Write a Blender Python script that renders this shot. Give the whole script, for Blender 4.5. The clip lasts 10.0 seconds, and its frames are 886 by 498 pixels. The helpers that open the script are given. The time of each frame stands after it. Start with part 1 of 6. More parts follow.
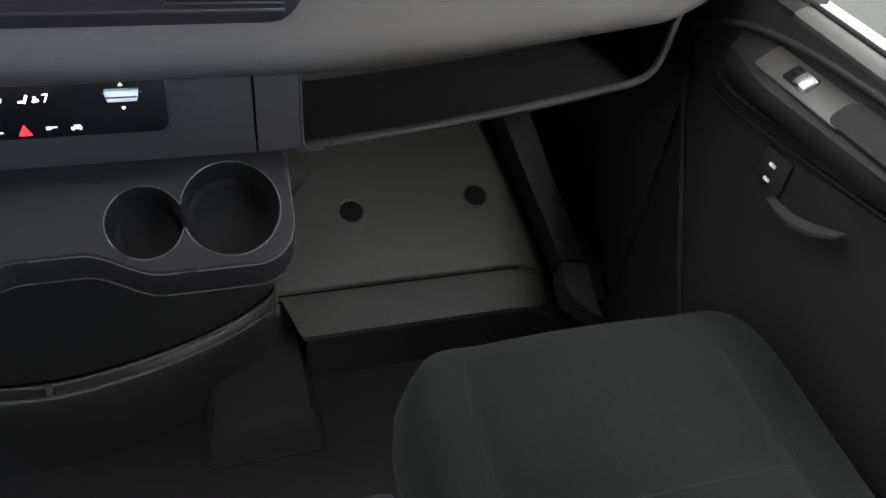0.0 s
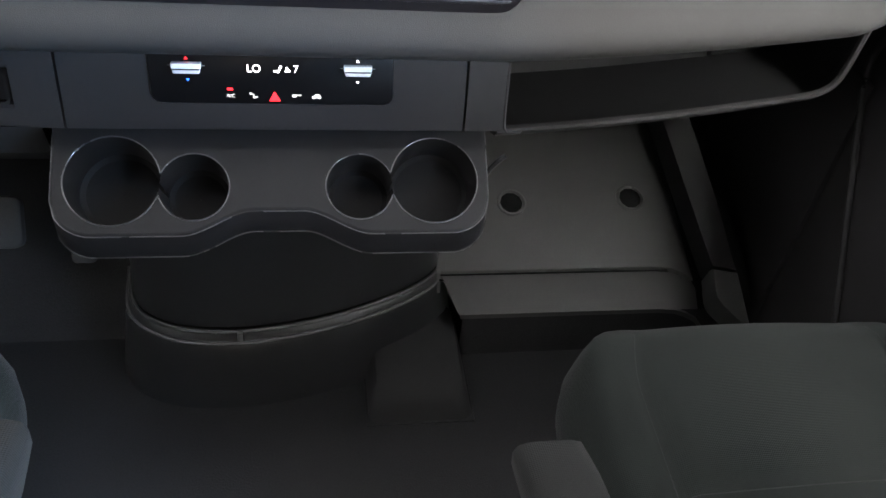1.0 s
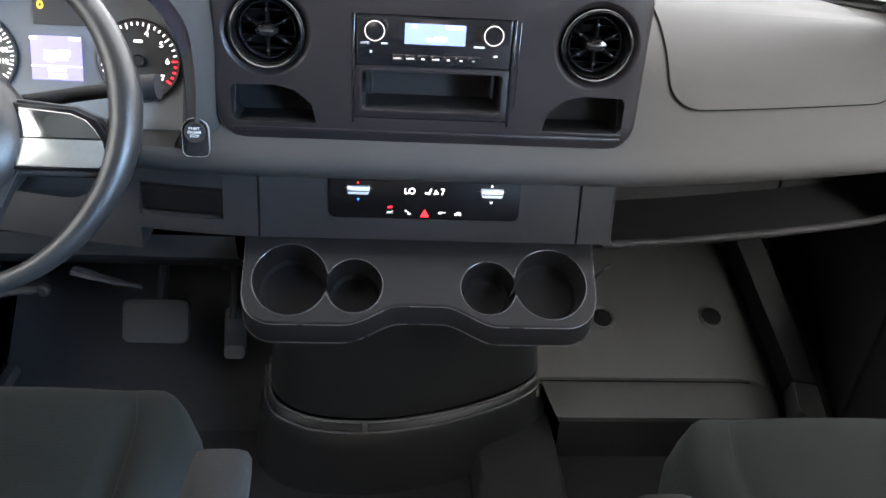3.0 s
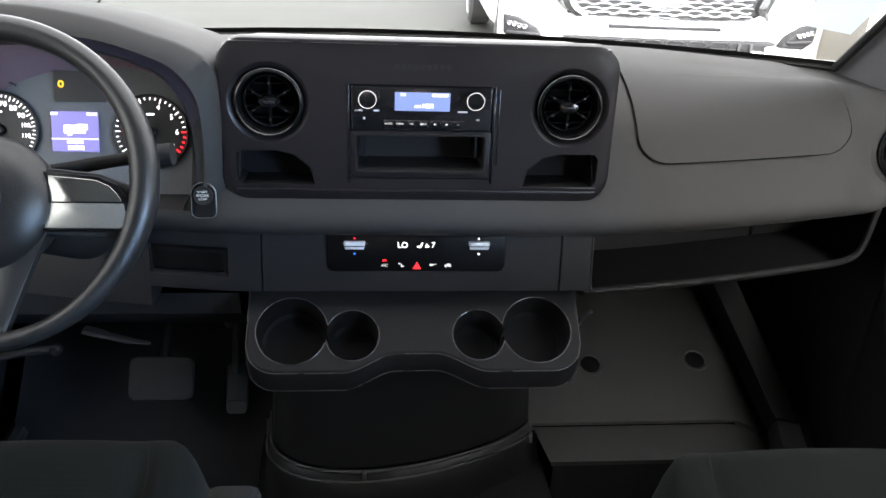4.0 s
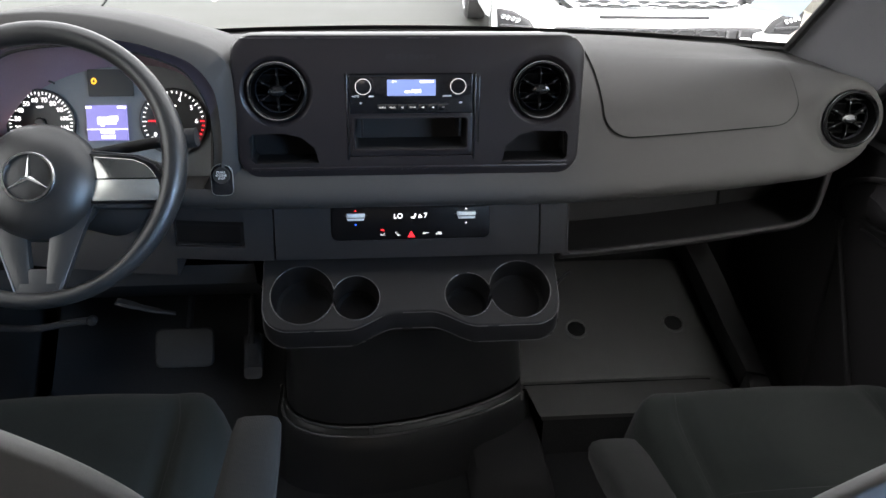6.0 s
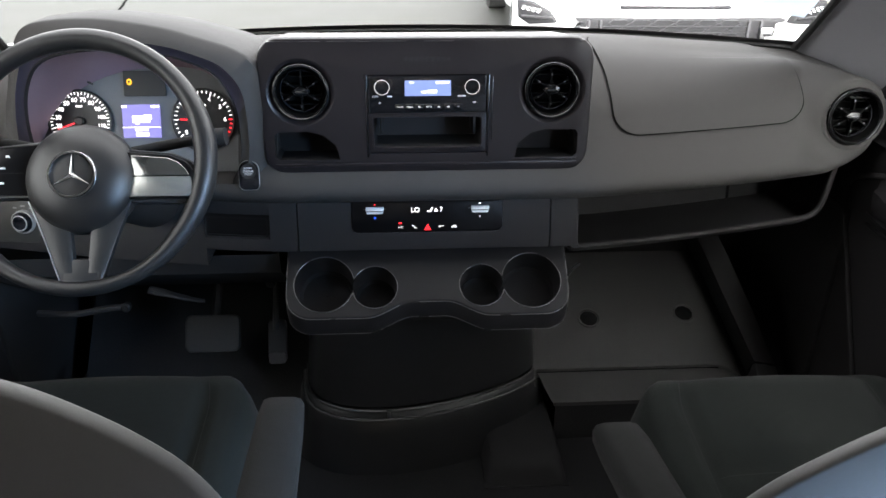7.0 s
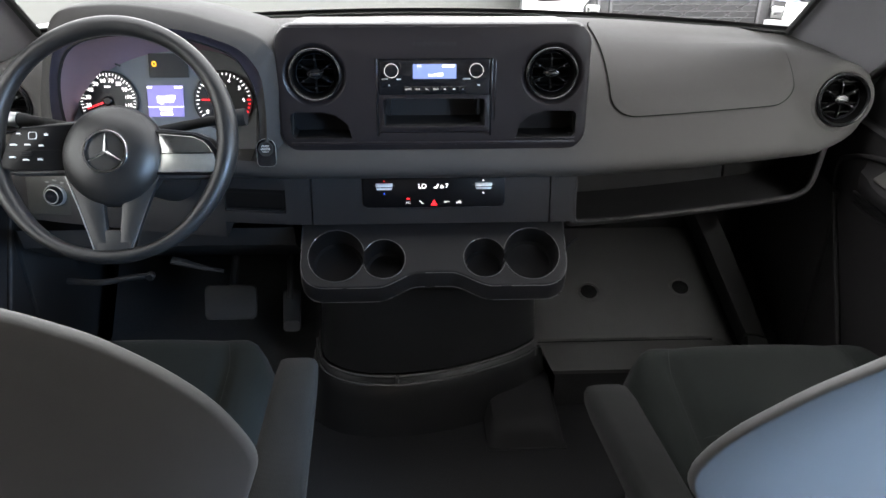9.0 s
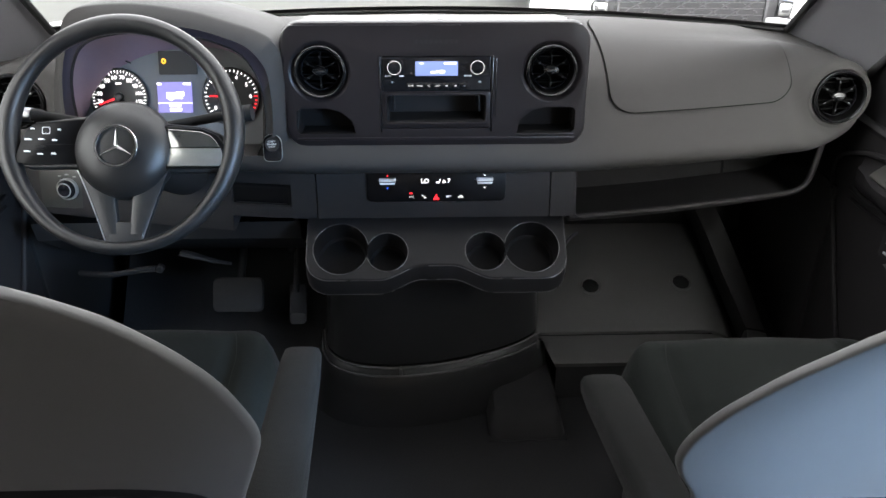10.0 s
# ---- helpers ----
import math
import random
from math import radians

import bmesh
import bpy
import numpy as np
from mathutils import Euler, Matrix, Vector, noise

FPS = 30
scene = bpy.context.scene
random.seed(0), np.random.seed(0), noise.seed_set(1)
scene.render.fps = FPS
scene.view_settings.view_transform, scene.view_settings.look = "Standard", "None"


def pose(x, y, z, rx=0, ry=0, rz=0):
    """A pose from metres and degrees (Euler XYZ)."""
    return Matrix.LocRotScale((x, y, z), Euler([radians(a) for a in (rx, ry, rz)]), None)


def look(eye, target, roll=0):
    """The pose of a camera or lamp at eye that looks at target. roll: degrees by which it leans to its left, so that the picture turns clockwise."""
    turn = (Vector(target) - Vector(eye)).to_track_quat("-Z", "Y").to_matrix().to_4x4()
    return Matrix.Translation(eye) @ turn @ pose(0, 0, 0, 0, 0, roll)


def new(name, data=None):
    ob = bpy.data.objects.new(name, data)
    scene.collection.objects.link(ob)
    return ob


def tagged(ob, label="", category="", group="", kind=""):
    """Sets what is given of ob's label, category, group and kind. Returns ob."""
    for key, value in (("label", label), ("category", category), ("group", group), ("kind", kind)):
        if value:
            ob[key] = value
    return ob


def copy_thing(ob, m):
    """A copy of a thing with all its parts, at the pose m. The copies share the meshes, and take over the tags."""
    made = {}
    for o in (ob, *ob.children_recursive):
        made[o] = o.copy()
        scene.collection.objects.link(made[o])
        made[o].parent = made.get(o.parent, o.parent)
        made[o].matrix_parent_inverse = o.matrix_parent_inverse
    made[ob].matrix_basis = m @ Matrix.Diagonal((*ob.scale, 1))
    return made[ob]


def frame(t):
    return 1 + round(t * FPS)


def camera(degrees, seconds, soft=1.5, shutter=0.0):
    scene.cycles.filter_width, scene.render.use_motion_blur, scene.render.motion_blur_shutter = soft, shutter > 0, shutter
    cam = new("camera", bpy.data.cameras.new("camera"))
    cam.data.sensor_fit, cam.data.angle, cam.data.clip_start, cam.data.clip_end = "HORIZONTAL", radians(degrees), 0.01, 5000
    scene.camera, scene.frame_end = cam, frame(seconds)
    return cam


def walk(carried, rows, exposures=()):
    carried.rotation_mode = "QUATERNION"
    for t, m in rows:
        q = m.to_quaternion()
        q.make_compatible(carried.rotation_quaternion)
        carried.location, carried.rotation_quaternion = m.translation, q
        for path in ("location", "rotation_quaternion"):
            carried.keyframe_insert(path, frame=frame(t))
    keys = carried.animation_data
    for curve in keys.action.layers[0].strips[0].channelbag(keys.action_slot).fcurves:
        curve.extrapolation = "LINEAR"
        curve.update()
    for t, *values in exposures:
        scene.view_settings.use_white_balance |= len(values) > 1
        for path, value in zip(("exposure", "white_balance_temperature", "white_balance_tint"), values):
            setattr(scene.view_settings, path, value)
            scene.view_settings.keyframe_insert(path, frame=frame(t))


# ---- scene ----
cam = camera(59.8, 10.0)
PATH = [
    (0, (0.166, -0.745, 1.093), (0.741, 0.65, -0.22), 8.6),
    (0.5, (0.105, -0.78, 1.096), (0.54, 0.653, -0.229), 7.8),
    (1, (0.048, -0.809, 1.1), (0.366, 0.664, -0.215), 7.1),
    (1.5, (0.007, -0.834, 1.109), (0.253, 0.678, -0.176), 6.6),
    (2, (-0.027, -0.882, 1.127), (0.169, 0.691, -0.092), 5.9),
    (2.5, (-0.05, -0.932, 1.14), (0.128, 0.709, 0.012), 4.9),
    (3, (-0.064, -0.983, 1.159), (0.1, 0.721, 0.124), 4.2),
    (4.3, (-0.069, -1.088, 1.183), (0.12, 0.702, 0.311), 2.4),
    (4.5, (-0.069, -1.108, 1.183), (0.122, 0.685, 0.316), 2.2),
    (5, (-0.071, -1.143, 1.186), (0.129, 0.649, 0.322), 1.7),
    (5.5, (-0.066, -1.183, 1.194), (0.126, 0.603, 0.314), 1.4),
    (7, (-0.053, -1.276, 1.245), (0.06, 0.492, 0.317), 0.5),
    (7.5, (-0.051, -1.3, 1.26), (0.047, 0.464, 0.323), 0.3),
    (8, (-0.052, -1.322, 1.269), (0.037, 0.437, 0.32), 0.2),
    (8.5, (-0.051, -1.34, 1.277), (0.038, 0.411, 0.314), 0.3),
    (9, (-0.047, -1.356, 1.282), (0.037, 0.385, 0.3), 0.5),
    (9.5, (-0.041, -1.372, 1.287), (0.033, 0.366, 0.3), 0.5),
    (10, (-0.034, -1.389, 1.291), (0.026, 0.349, 0.304), 0.3),
]
EXPOSURE = [(0, 4.25), (0.5, 4.45), (1, 4.5), (2.5, 4.7), (3.2, 4.5), (4.3, 3.52), (5.5, 3.58), (7, 3.7), (10, 3.78)]
walk(cam, [(t, look(eye, target, roll)) for t, eye, target, roll in PATH], EXPOSURE)


# ---- world, sky and sun ----
world = bpy.data.worlds.new("sky")
scene.world = world
world.use_nodes = True
wn = world.node_tree.nodes
sky = wn.new("ShaderNodeTexSky")
sky.sky_type, sky.sun_disc = "NISHITA", False
sky.sun_elevation, sky.sun_rotation = radians(42), radians(174)
sky.dust_density, sky.ozone_density = 5.0, 0.3
pale = wn.new("ShaderNodeHueSaturation")
pale.inputs["Saturation"].default_value = 0.06
world.node_tree.links.new(sky.outputs[0], pale.inputs["Color"])
world.node_tree.links.new(pale.outputs[0], wn["Background"].inputs[0])
wn["Background"].inputs[1].default_value = 0.15
sun = new("sun", bpy.data.lights.new("sun", "SUN"))
sun.data.energy, sun.data.angle, sun.data.color = 0.15, radians(14), (1.0, 0.97, 0.92)
sun.matrix_world = look((0.6, -8, 7.2), (0, 0, 0))

# added blue fill lamp for the passenger backrest, in an unseen sliding door opening
backrest_fill = new("backrest_fill_lamp", bpy.data.lights.new("backrest_fill_lamp", "AREA"))
backrest_fill.data.shape, backrest_fill.data.size, backrest_fill.data.size_y = "RECTANGLE", 0.36, 0.80
backrest_fill.data.energy, backrest_fill.data.color = 0.47, (0.37, 0.63, 1.0)
backrest_fill.data.spread = radians(42)
backrest_fill.matrix_world = look((0.91, -1.19, 0.78), (0.58, -0.90, 0.68))

# added warm fill lamp for the seat backs, before the unseen rear door windows
rear_fill = new("rear_fill_lamp", bpy.data.lights.new("rear_fill_lamp", "AREA"))
rear_fill.data.shape, rear_fill.data.size, rear_fill.data.size_y = "RECTANGLE", 0.60, 0.50
rear_fill.data.energy, rear_fill.data.color = 0.43, (1.0, 0.86, 0.76)
rear_fill.matrix_world = look((-0.40, -4.19, 1.15), (-0.50, -0.7, 0.70))


# ---- materials ----
def material(name, colour, rough=0.5, metal=0.0, grain=0.0, scale=400.0, bump=0.0, stain=0.0, stain_scale=6.0,
             spec=0.5, emit=None, power=0.0, coat=0.0):
    """Principled surface with fine grain, larger stains and fine relief, in object space metres."""
    m = bpy.data.materials.new(name)
    m.use_nodes = True
    nt = m.node_tree
    b = nt.nodes["Principled BSDF"]
    b.inputs["Base Color"].default_value = (*colour, 1)
    b.inputs["Roughness"].default_value = rough
    b.inputs["Metallic"].default_value = metal
    b.inputs["Specular IOR Level"].default_value = spec
    b.inputs["Coat Weight"].default_value = coat
    if emit:
        b.inputs["Emission Color"].default_value = (*emit, 1)
        b.inputs["Emission Strength"].default_value = power
    if grain or stain or bump:
        tc = nt.nodes.new("ShaderNodeTexCoord")
        fine = nt.nodes.new("ShaderNodeTexNoise")
        fine.inputs["Scale"].default_value, fine.inputs["Detail"].default_value = scale, 3
        big = nt.nodes.new("ShaderNodeTexNoise")
        big.inputs["Scale"].default_value, big.inputs["Detail"].default_value = stain_scale, 5
        for n in (fine, big):
            nt.links.new(tc.outputs["Object"], n.inputs["Vector"])
        col = None
        for n, amount in ((fine, grain), (big, stain)):
            if not amount:
                continue
            ramp = nt.nodes.new("ShaderNodeMapRange")
            ramp.inputs["From Min"].default_value, ramp.inputs["From Max"].default_value = 0.3, 0.7
            ramp.inputs["To Min"].default_value, ramp.inputs["To Max"].default_value = 1 - amount, 1 + amount
            nt.links.new(n.outputs["Fac"], ramp.inputs["Value"])
            mul = nt.nodes.new("ShaderNodeVectorMath")
            mul.operation = "MULTIPLY"
            if col is None:
                mul.inputs[0].default_value = colour
            else:
                nt.links.new(col, mul.inputs[0])
            nt.links.new(ramp.outputs[0], mul.inputs[1])
            col = mul.outputs[0]
        if col is not None:
            nt.links.new(col, b.inputs["Base Color"])
        if stain:
            rr = nt.nodes.new("ShaderNodeMapRange")
            rr.inputs["To Min"].default_value, rr.inputs["To Max"].default_value = max(0.02, rough - 0.12), min(1, rough + 0.12)
            nt.links.new(big.outputs["Fac"], rr.inputs["Value"])
            nt.links.new(rr.outputs[0], b.inputs["Roughness"])
        if bump:
            bp = nt.nodes.new("ShaderNodeBump")
            bp.inputs["Strength"].default_value, bp.inputs["Distance"].default_value = bump, 0.001
            nt.links.new(fine.outputs["Fac"], bp.inputs["Height"])
            nt.links.new(bp.outputs[0], b.inputs["Normal"])
    return m


def glowing(name, colour, power):
    return material(name, tuple(0.3 * c for c in colour), 0.4, emit=colour, power=power)


def fabric(name, colour, weave=900.0):
    """Woven seat cloth: two crossed waves with noise, soft and matt."""
    m = material(name, colour, 0.92, grain=0.25, scale=700, bump=0.0, stain=0.18, stain_scale=9, spec=0.07)
    nt = m.node_tree
    b = nt.nodes["Principled BSDF"]
    b.inputs["Sheen Weight"].default_value, b.inputs["Sheen Roughness"].default_value = 0.04, 0.5
    tc = nt.nodes.new("ShaderNodeTexCoord")
    add = None
    for axis in ("X", "Y"):
        w = nt.nodes.new("ShaderNodeTexWave")
        w.bands_direction = axis
        w.inputs["Scale"].default_value, w.inputs["Distortion"].default_value = weave / 6, 1.0
        nt.links.new(tc.outputs["Object"], w.inputs["Vector"])
        if add is None:
            add = w.outputs["Fac"]
        else:
            mm = nt.nodes.new("ShaderNodeMath")
            mm.operation = "ADD"
            nt.links.new(add, mm.inputs[0]), nt.links.new(w.outputs["Fac"], mm.inputs[1])
            add = mm.outputs[0]
    bp = nt.nodes.new("ShaderNodeBump")
    bp.inputs["Strength"].default_value, bp.inputs["Distance"].default_value = 0.22, 0.0008
    nt.links.new(add, bp.inputs["Height"])
    nt.links.new(bp.outputs[0], b.inputs["Normal"])
    return m


def glass(name, tint=(1, 1, 1), gloss=0.04):
    m = bpy.data.materials.new(name)
    m.use_nodes = True
    nt = m.node_tree
    nt.nodes.remove(nt.nodes["Principled BSDF"])
    t, g, mix = (nt.nodes.new("ShaderNode" + k) for k in ("BsdfTransparent", "BsdfGlossy", "MixShader"))
    t.inputs[0].default_value = (*tint, 1)
    g.inputs["Roughness"].default_value = 0.02
    mix.inputs[0].default_value = gloss
    nt.links.new(t.outputs[0], mix.inputs[1]), nt.links.new(g.outputs[0], mix.inputs[2])
    nt.links.new(mix.outputs[0], nt.nodes["Material Output"].inputs[0])
    return m


PAD = material("dash_soft_plastic", (0.0276, 0.0260, 0.0250), 0.62, grain=0.10, scale=900, bump=0.30, stain=0.08, stain_scale=4, spec=0.32)
STACK = material("stack_satin_plastic", (0.0136, 0.0114, 0.0126), 0.36, grain=0.12, scale=1200, bump=0.15, stain=0.06, stain_scale=7, spec=0.27)
LOWER = material("lower_black_plastic", (0.0178, 0.0164, 0.0168), 0.6, grain=0.12, scale=900, bump=0.30, stain=0.10, stain_scale=6, spec=0.27)
TRAY = material("tray_plastic", (0.0112, 0.0108, 0.0114), 0.48, grain=0.10, scale=900, bump=0.25, stain=0.10, stain_scale=8, spec=0.12)
DEEP = material("deep_black_plastic", (0.0165, 0.016, 0.0165), 0.7, grain=0.1, scale=600, bump=0.1, spec=0.2)
# near-black for wells and pockets: the shade inside them is in the colour
WELL = material("recess_shade_black", (0.0075, 0.0072, 0.0076), 0.7, grain=0.1, scale=600, bump=0.1, spec=0.12)
# paler than the tray: the rim highlights are painted as this colour
TRAYEDGE = material("tray_edge_highlight", (0.036, 0.035, 0.036), 0.30, stain=0.3, stain_scale=25)
# base lightened so that the bead's glints sit in the colour
BEAD = material("bead_glint_plastic", (0.060, 0.060, 0.061), 0.16, stain=0.1, stain_scale=20, spec=0.8)
RING_LIT = glowing("lit_knob_ring", (1.0, 0.92, 0.90), 0.0853)
KEYPRINT = material("key_print", (0.8, 0.8, 0.8), 0.5)
GLOSS = material("piano_black", (0.0093, 0.0093, 0.01085), 0.12, stain=0.1, stain_scale=20)
CHROME = material("chrome", (0.75, 0.76, 0.78), 0.14, metal=1.0)
GRIPBLACK = material("spoke_black", (0.020, 0.020, 0.021), 0.42, grain=0.12, scale=900, bump=0.15, stain=0.06, stain_scale=10)
SPOKEGREY = material("spoke_grey", (0.021, 0.0205, 0.0205), 0.42, grain=0.08, scale=900, bump=0.12, stain=0.06, stain_scale=14)
# darker than the lower plate: a dark reflection is put into the colour
UPPERPLATE = material("upper_plate_dark_reflection", (0.26, 0.26, 0.25), 0.10, metal=0.9, stain=0.1, stain_scale=30)
SATIN = material("satin_silver", (0.55, 0.56, 0.58), 0.32, metal=1.0)
LEATHER = material("wheel_grip", (0.0165, 0.0160, 0.0160), 0.36, grain=0.15, scale=700, bump=0.35, stain=0.08, stain_scale=12)
SEAT = fabric("seat_cloth", (0.0092, 0.0106, 0.0098))
SEATSIDE = fabric("seat_side_cloth", (0.0135, 0.0135, 0.0132))
SEATBACK = material("seat_back_vinyl", (0.090, 0.088, 0.086), 0.5, grain=0.10, scale=1200, bump=0.25, stain=0.06, stain_scale=5)
CARPET = material("cab_floor_rubber", (0.0120, 0.0117, 0.0124), 0.75, grain=0.25, scale=300, bump=0.5, stain=0.2, stain_scale=7, spec=0.203)
TOE = material("toe_panel_plastic", (0.029, 0.0282, 0.0275), 0.6, grain=0.12, scale=500, bump=0.3, stain=0.15, stain_scale=9, spec=0.405)
TRIM = material("pillar_trim", (0.150, 0.148, 0.156), 0.65, grain=0.06, scale=700, bump=0.2, stain=0.05)
DOORTRIM = material("door_waist_trim", (0.060, 0.059, 0.055), 0.6, grain=0.08, scale=700, bump=0.2, stain=0.05)
PLATE = material("door_switch_plate", (0.052, 0.051, 0.046), 0.4, metal=0.2, grain=0.05, stain=0.08)
SILVERPAINT = material("silver_paint", (0.8, 0.8, 0.8), 0.35, metal=0.0)
PALE = material("pale_ring", (0.8, 0.8, 0.8), 0.4)
SHELL = material("van_inner_panel", (0.46, 0.455, 0.45), 0.6, grain=0.05, stain=0.08)
TYRE = material("tyre_rubber", (0.035, 0.035, 0.034), 0.8, grain=0.2, scale=80, bump=0.4, stain=0.15, stain_scale=6)
TUNNEL = material("tunnel_plastic", (0.010, 0.010, 0.0105), 0.42, grain=0.15, scale=500, bump=0.2, stain=0.15, stain_scale=9, spec=0.3)
RUBBER = material("black_rubber", (0.0124, 0.0124, 0.0124), 0.75, grain=0.1, spec=0.27)
SEAM = material("shadow_gap", (0.00775, 0.00775, 0.00775), 0.95, spec=0)
HOOD = material("binnacle_lining", (0.1938, 0.1333, 0.1581), 0.6, grain=0.1, scale=700, bump=0.2)
# the black rim's violet sheen is mixed into its base colour
HOODRIM = material("hood_rim_violet_sheen", (0.034, 0.029, 0.040), 0.34, grain=0.08, scale=900, bump=0.1, stain=0.06, stain_scale=8)
DIAL = material("dial_face", (0.1271, 0.1318, 0.1333), 0.55, grain=0.08, scale=900)
DIALDARK = material("dial_black", (0.0186, 0.0186, 0.0186), 0.5)
WHITE_LIT = glowing("lit_white_marks", (1.0, 0.98, 0.96), 0.248)
KEY_LIT = glowing("lit_key_marks", (1.0, 0.97, 0.95), 0.08)
RED_LIT = glowing("lit_red_marks", (1.0, 0.02, 0.03), 0.186)
BLUE_LIT = glowing("lit_blue_mark", (0.02, 0.12, 1.0), 0.31)
AMBER_LIT = glowing("lit_amber_mark", (1.0, 0.42, 0.02), 0.217)
SCREEN_LIT = glowing("screen_violet", (0.22, 0.20, 0.50), 0.124)
RADIO_LIT = glowing("screen_blue", (0.22, 0.29, 0.60), 0.101)
WHITEPRINT = material("white_print", (0.6975, 0.6975, 0.6975), 0.5)
GREYPRINT = material("grey_print", (0.186, 0.186, 0.186), 0.5)
CONCRETE = material("concrete", (0.0178, 0.0185, 0.0152), 0.7, grain=0.12, scale=60, bump=0.3, stain=0.22, stain_scale=0.9)
PAINT = material("white_car_paint", (0.70, 0.70, 0.69), 0.25, stain=0.02, coat=0.5)
TRUCKBLACK = material("truck_black_plastic", (0.012, 0.012, 0.013), 0.6, grain=0.1, spec=0.2)
BEIGE = material("beige_render", (0.2325, 0.2201, 0.1938), 0.85, grain=0.08, scale=40, stain=0.12, stain_scale=1.2)
PAPER = material("paper", (0.527, 0.5735, 0.6355), 0.8, grain=0.03)
PAPER.node_tree.nodes["Principled BSDF"].inputs["Transmission Weight"].default_value = 0.0
thin = PAPER.node_tree.nodes.new("ShaderNodeBsdfTranslucent")
thin.inputs[0].default_value = (0.34, 0.395, 0.45, 1)
blend = PAPER.node_tree.nodes.new("ShaderNodeMixShader")
blend.inputs[0].default_value = 0.6
PAPER.node_tree.links.new(PAPER.node_tree.nodes["Principled BSDF"].outputs[0], blend.inputs[1])
PAPER.node_tree.links.new(thin.outputs[0], blend.inputs[2])
PAPER.node_tree.links.new(blend.outputs[0], PAPER.node_tree.nodes["Material Output"].inputs[0])
GLASS = glass("clear_glass")
DARKGLASS = glass("privacy_glass", (0.10, 0.10, 0.10))
# made-up pane tints: the unseen driver window lets in more light than the passenger's
DRIVERGLASS = glass("driver_side_light_filter", (0.70, 0.71, 0.70))
SIDEGLASS = glass("passenger_side_light_filter", (0.42, 0.43, 0.42))
SMOKED = material("smoked_panel", (0.0031, 0.0031, 0.00372), 0.34, spec=0.162, stain=0.1, stain_scale=20)
DARKCHROME = material("dark_chrome", (0.0775, 0.0775, 0.08215), 0.3, metal=0.8)
SPOKEPLATE = material("spoke_plate", (0.38, 0.38, 0.355), 0.26, metal=0.7, grain=0.03)
VENTBLACK = material("vent_black", (0.00465, 0.00465, 0.00465), 0.8, spec=0.027)
SWITCHPLATE = material("switch_plate", (0.022, 0.0218, 0.0195), 0.5, grain=0.1)
VENTBEZEL = material("vent_bezel", (0.009, 0.009, 0.0095), 0.14, spec=0.5, stain=0.1, stain_scale=30)
PEDAL = material("pedal_rubber", (0.026, 0.025, 0.0245), 0.7, grain=0.15, scale=400, bump=0.3, spec=0.27)
# paler than the stack face: windscreen light on the top is in the colour
TOPCOVER = material("stack_top_sky_lit", (0.060, 0.058, 0.056), 0.27, grain=0.08, scale=900, bump=0.12, stain=0.06, stain_scale=5, spec=0.6)
RINGGREY = material("ring_grey", (0.26, 0.26, 0.25), 0.30, metal=0.2)
TRUCKGREY = material("truck_grey_plastic", (0.0217, 0.0217, 0.02325), 0.5, grain=0.1, spec=0.27)
GRILLE = material("grille_chrome", (0.36, 0.365, 0.37), 0.22, metal=1.0)


# ---- mesh helpers ----
def part(name, bm, mat, parent=None, label="", sharp=38):
    me = bpy.data.meshes.new(name)
    bmesh.ops.recalc_face_normals(bm, faces=bm.faces)
    bm.to_mesh(me)
    bm.free()
    me.polygons.foreach_set("use_smooth", [True] * len(me.polygons))
    me.set_sharp_from_angle(angle=radians(sharp))
    me.materials.append(mat)
    ob = new(name, me)
    if parent:
        ob.parent = parent
    return tagged(ob, label)


def thing(name, label, category, group="", at=(0, 0, 0), kind=""):
    ob = new(name)
    ob.empty_display_size = 0.05
    ob.location = at
    return tagged(ob, label, category, group, kind)


def box(bm, x0, x1, y0, y1, z0, z1, r=0.0, seg=2, m=None):
    v = bmesh.ops.create_cube(bm, size=1)["verts"]
    bmesh.ops.scale(bm, vec=(x1 - x0, y1 - y0, z1 - z0), verts=v)
    bmesh.ops.translate(bm, vec=((x0 + x1) / 2, (y0 + y1) / 2, (z0 + z1) / 2), verts=v)
    if r:
        edges = list({e for q in v for e in q.link_edges})
        out = bmesh.ops.bevel(bm, geom=edges, offset=r, segments=seg, profile=0.5, affect="EDGES")
        v = list({q for f in out["faces"] for q in f.verts} | {q for q in v if q.is_valid})
    if m is not None:
        bmesh.ops.transform(bm, matrix=m, verts=[q for q in v if q.is_valid])
    return bm


def nbox(*a, **k):
    return box(bmesh.new(), *a, **k)


def loft(bm, rows, closed=False, cap=False):
    """A sheet through rows of points; closed joins the ends of each row, cap fills the first and last row."""
    grid = [[bm.verts.new(p) for p in row] for row in rows]
    n = len(rows[0])
    for a, b in zip(grid, grid[1:]):
        for i in range(n if closed else n - 1):
            j = (i + 1) % n
            bm.faces.new((a[i], a[j], b[j], b[i]))
    if cap:
        bm.faces.new(grid[0]), bm.faces.new(grid[-1])
    return bm


def rrect(x0, x1, z0, z1, r, n=6):
    """A rounded rectangle, counter-clockwise, as (u, v) pairs. r: one radius or four (from lower right on, counter-clockwise)."""
    rs = r if isinstance(r, (tuple, list)) else (r,) * 4
    out = []
    for k, (cx, cz, a0) in enumerate(((x1, z0, -90), (x1, z1, 0), (x0, z1, 90), (x0, z0, 180))):
        q = rs[k]
        ox, oz = cx - q * (1 if k < 2 else -1), cz - q * (1 if k in (1, 2) else -1)
        for i in range(n + 1):
            a = radians(a0 + 90 * i / n)
            out.append((ox + q * math.cos(a), oz + q * math.sin(a)))
    return out


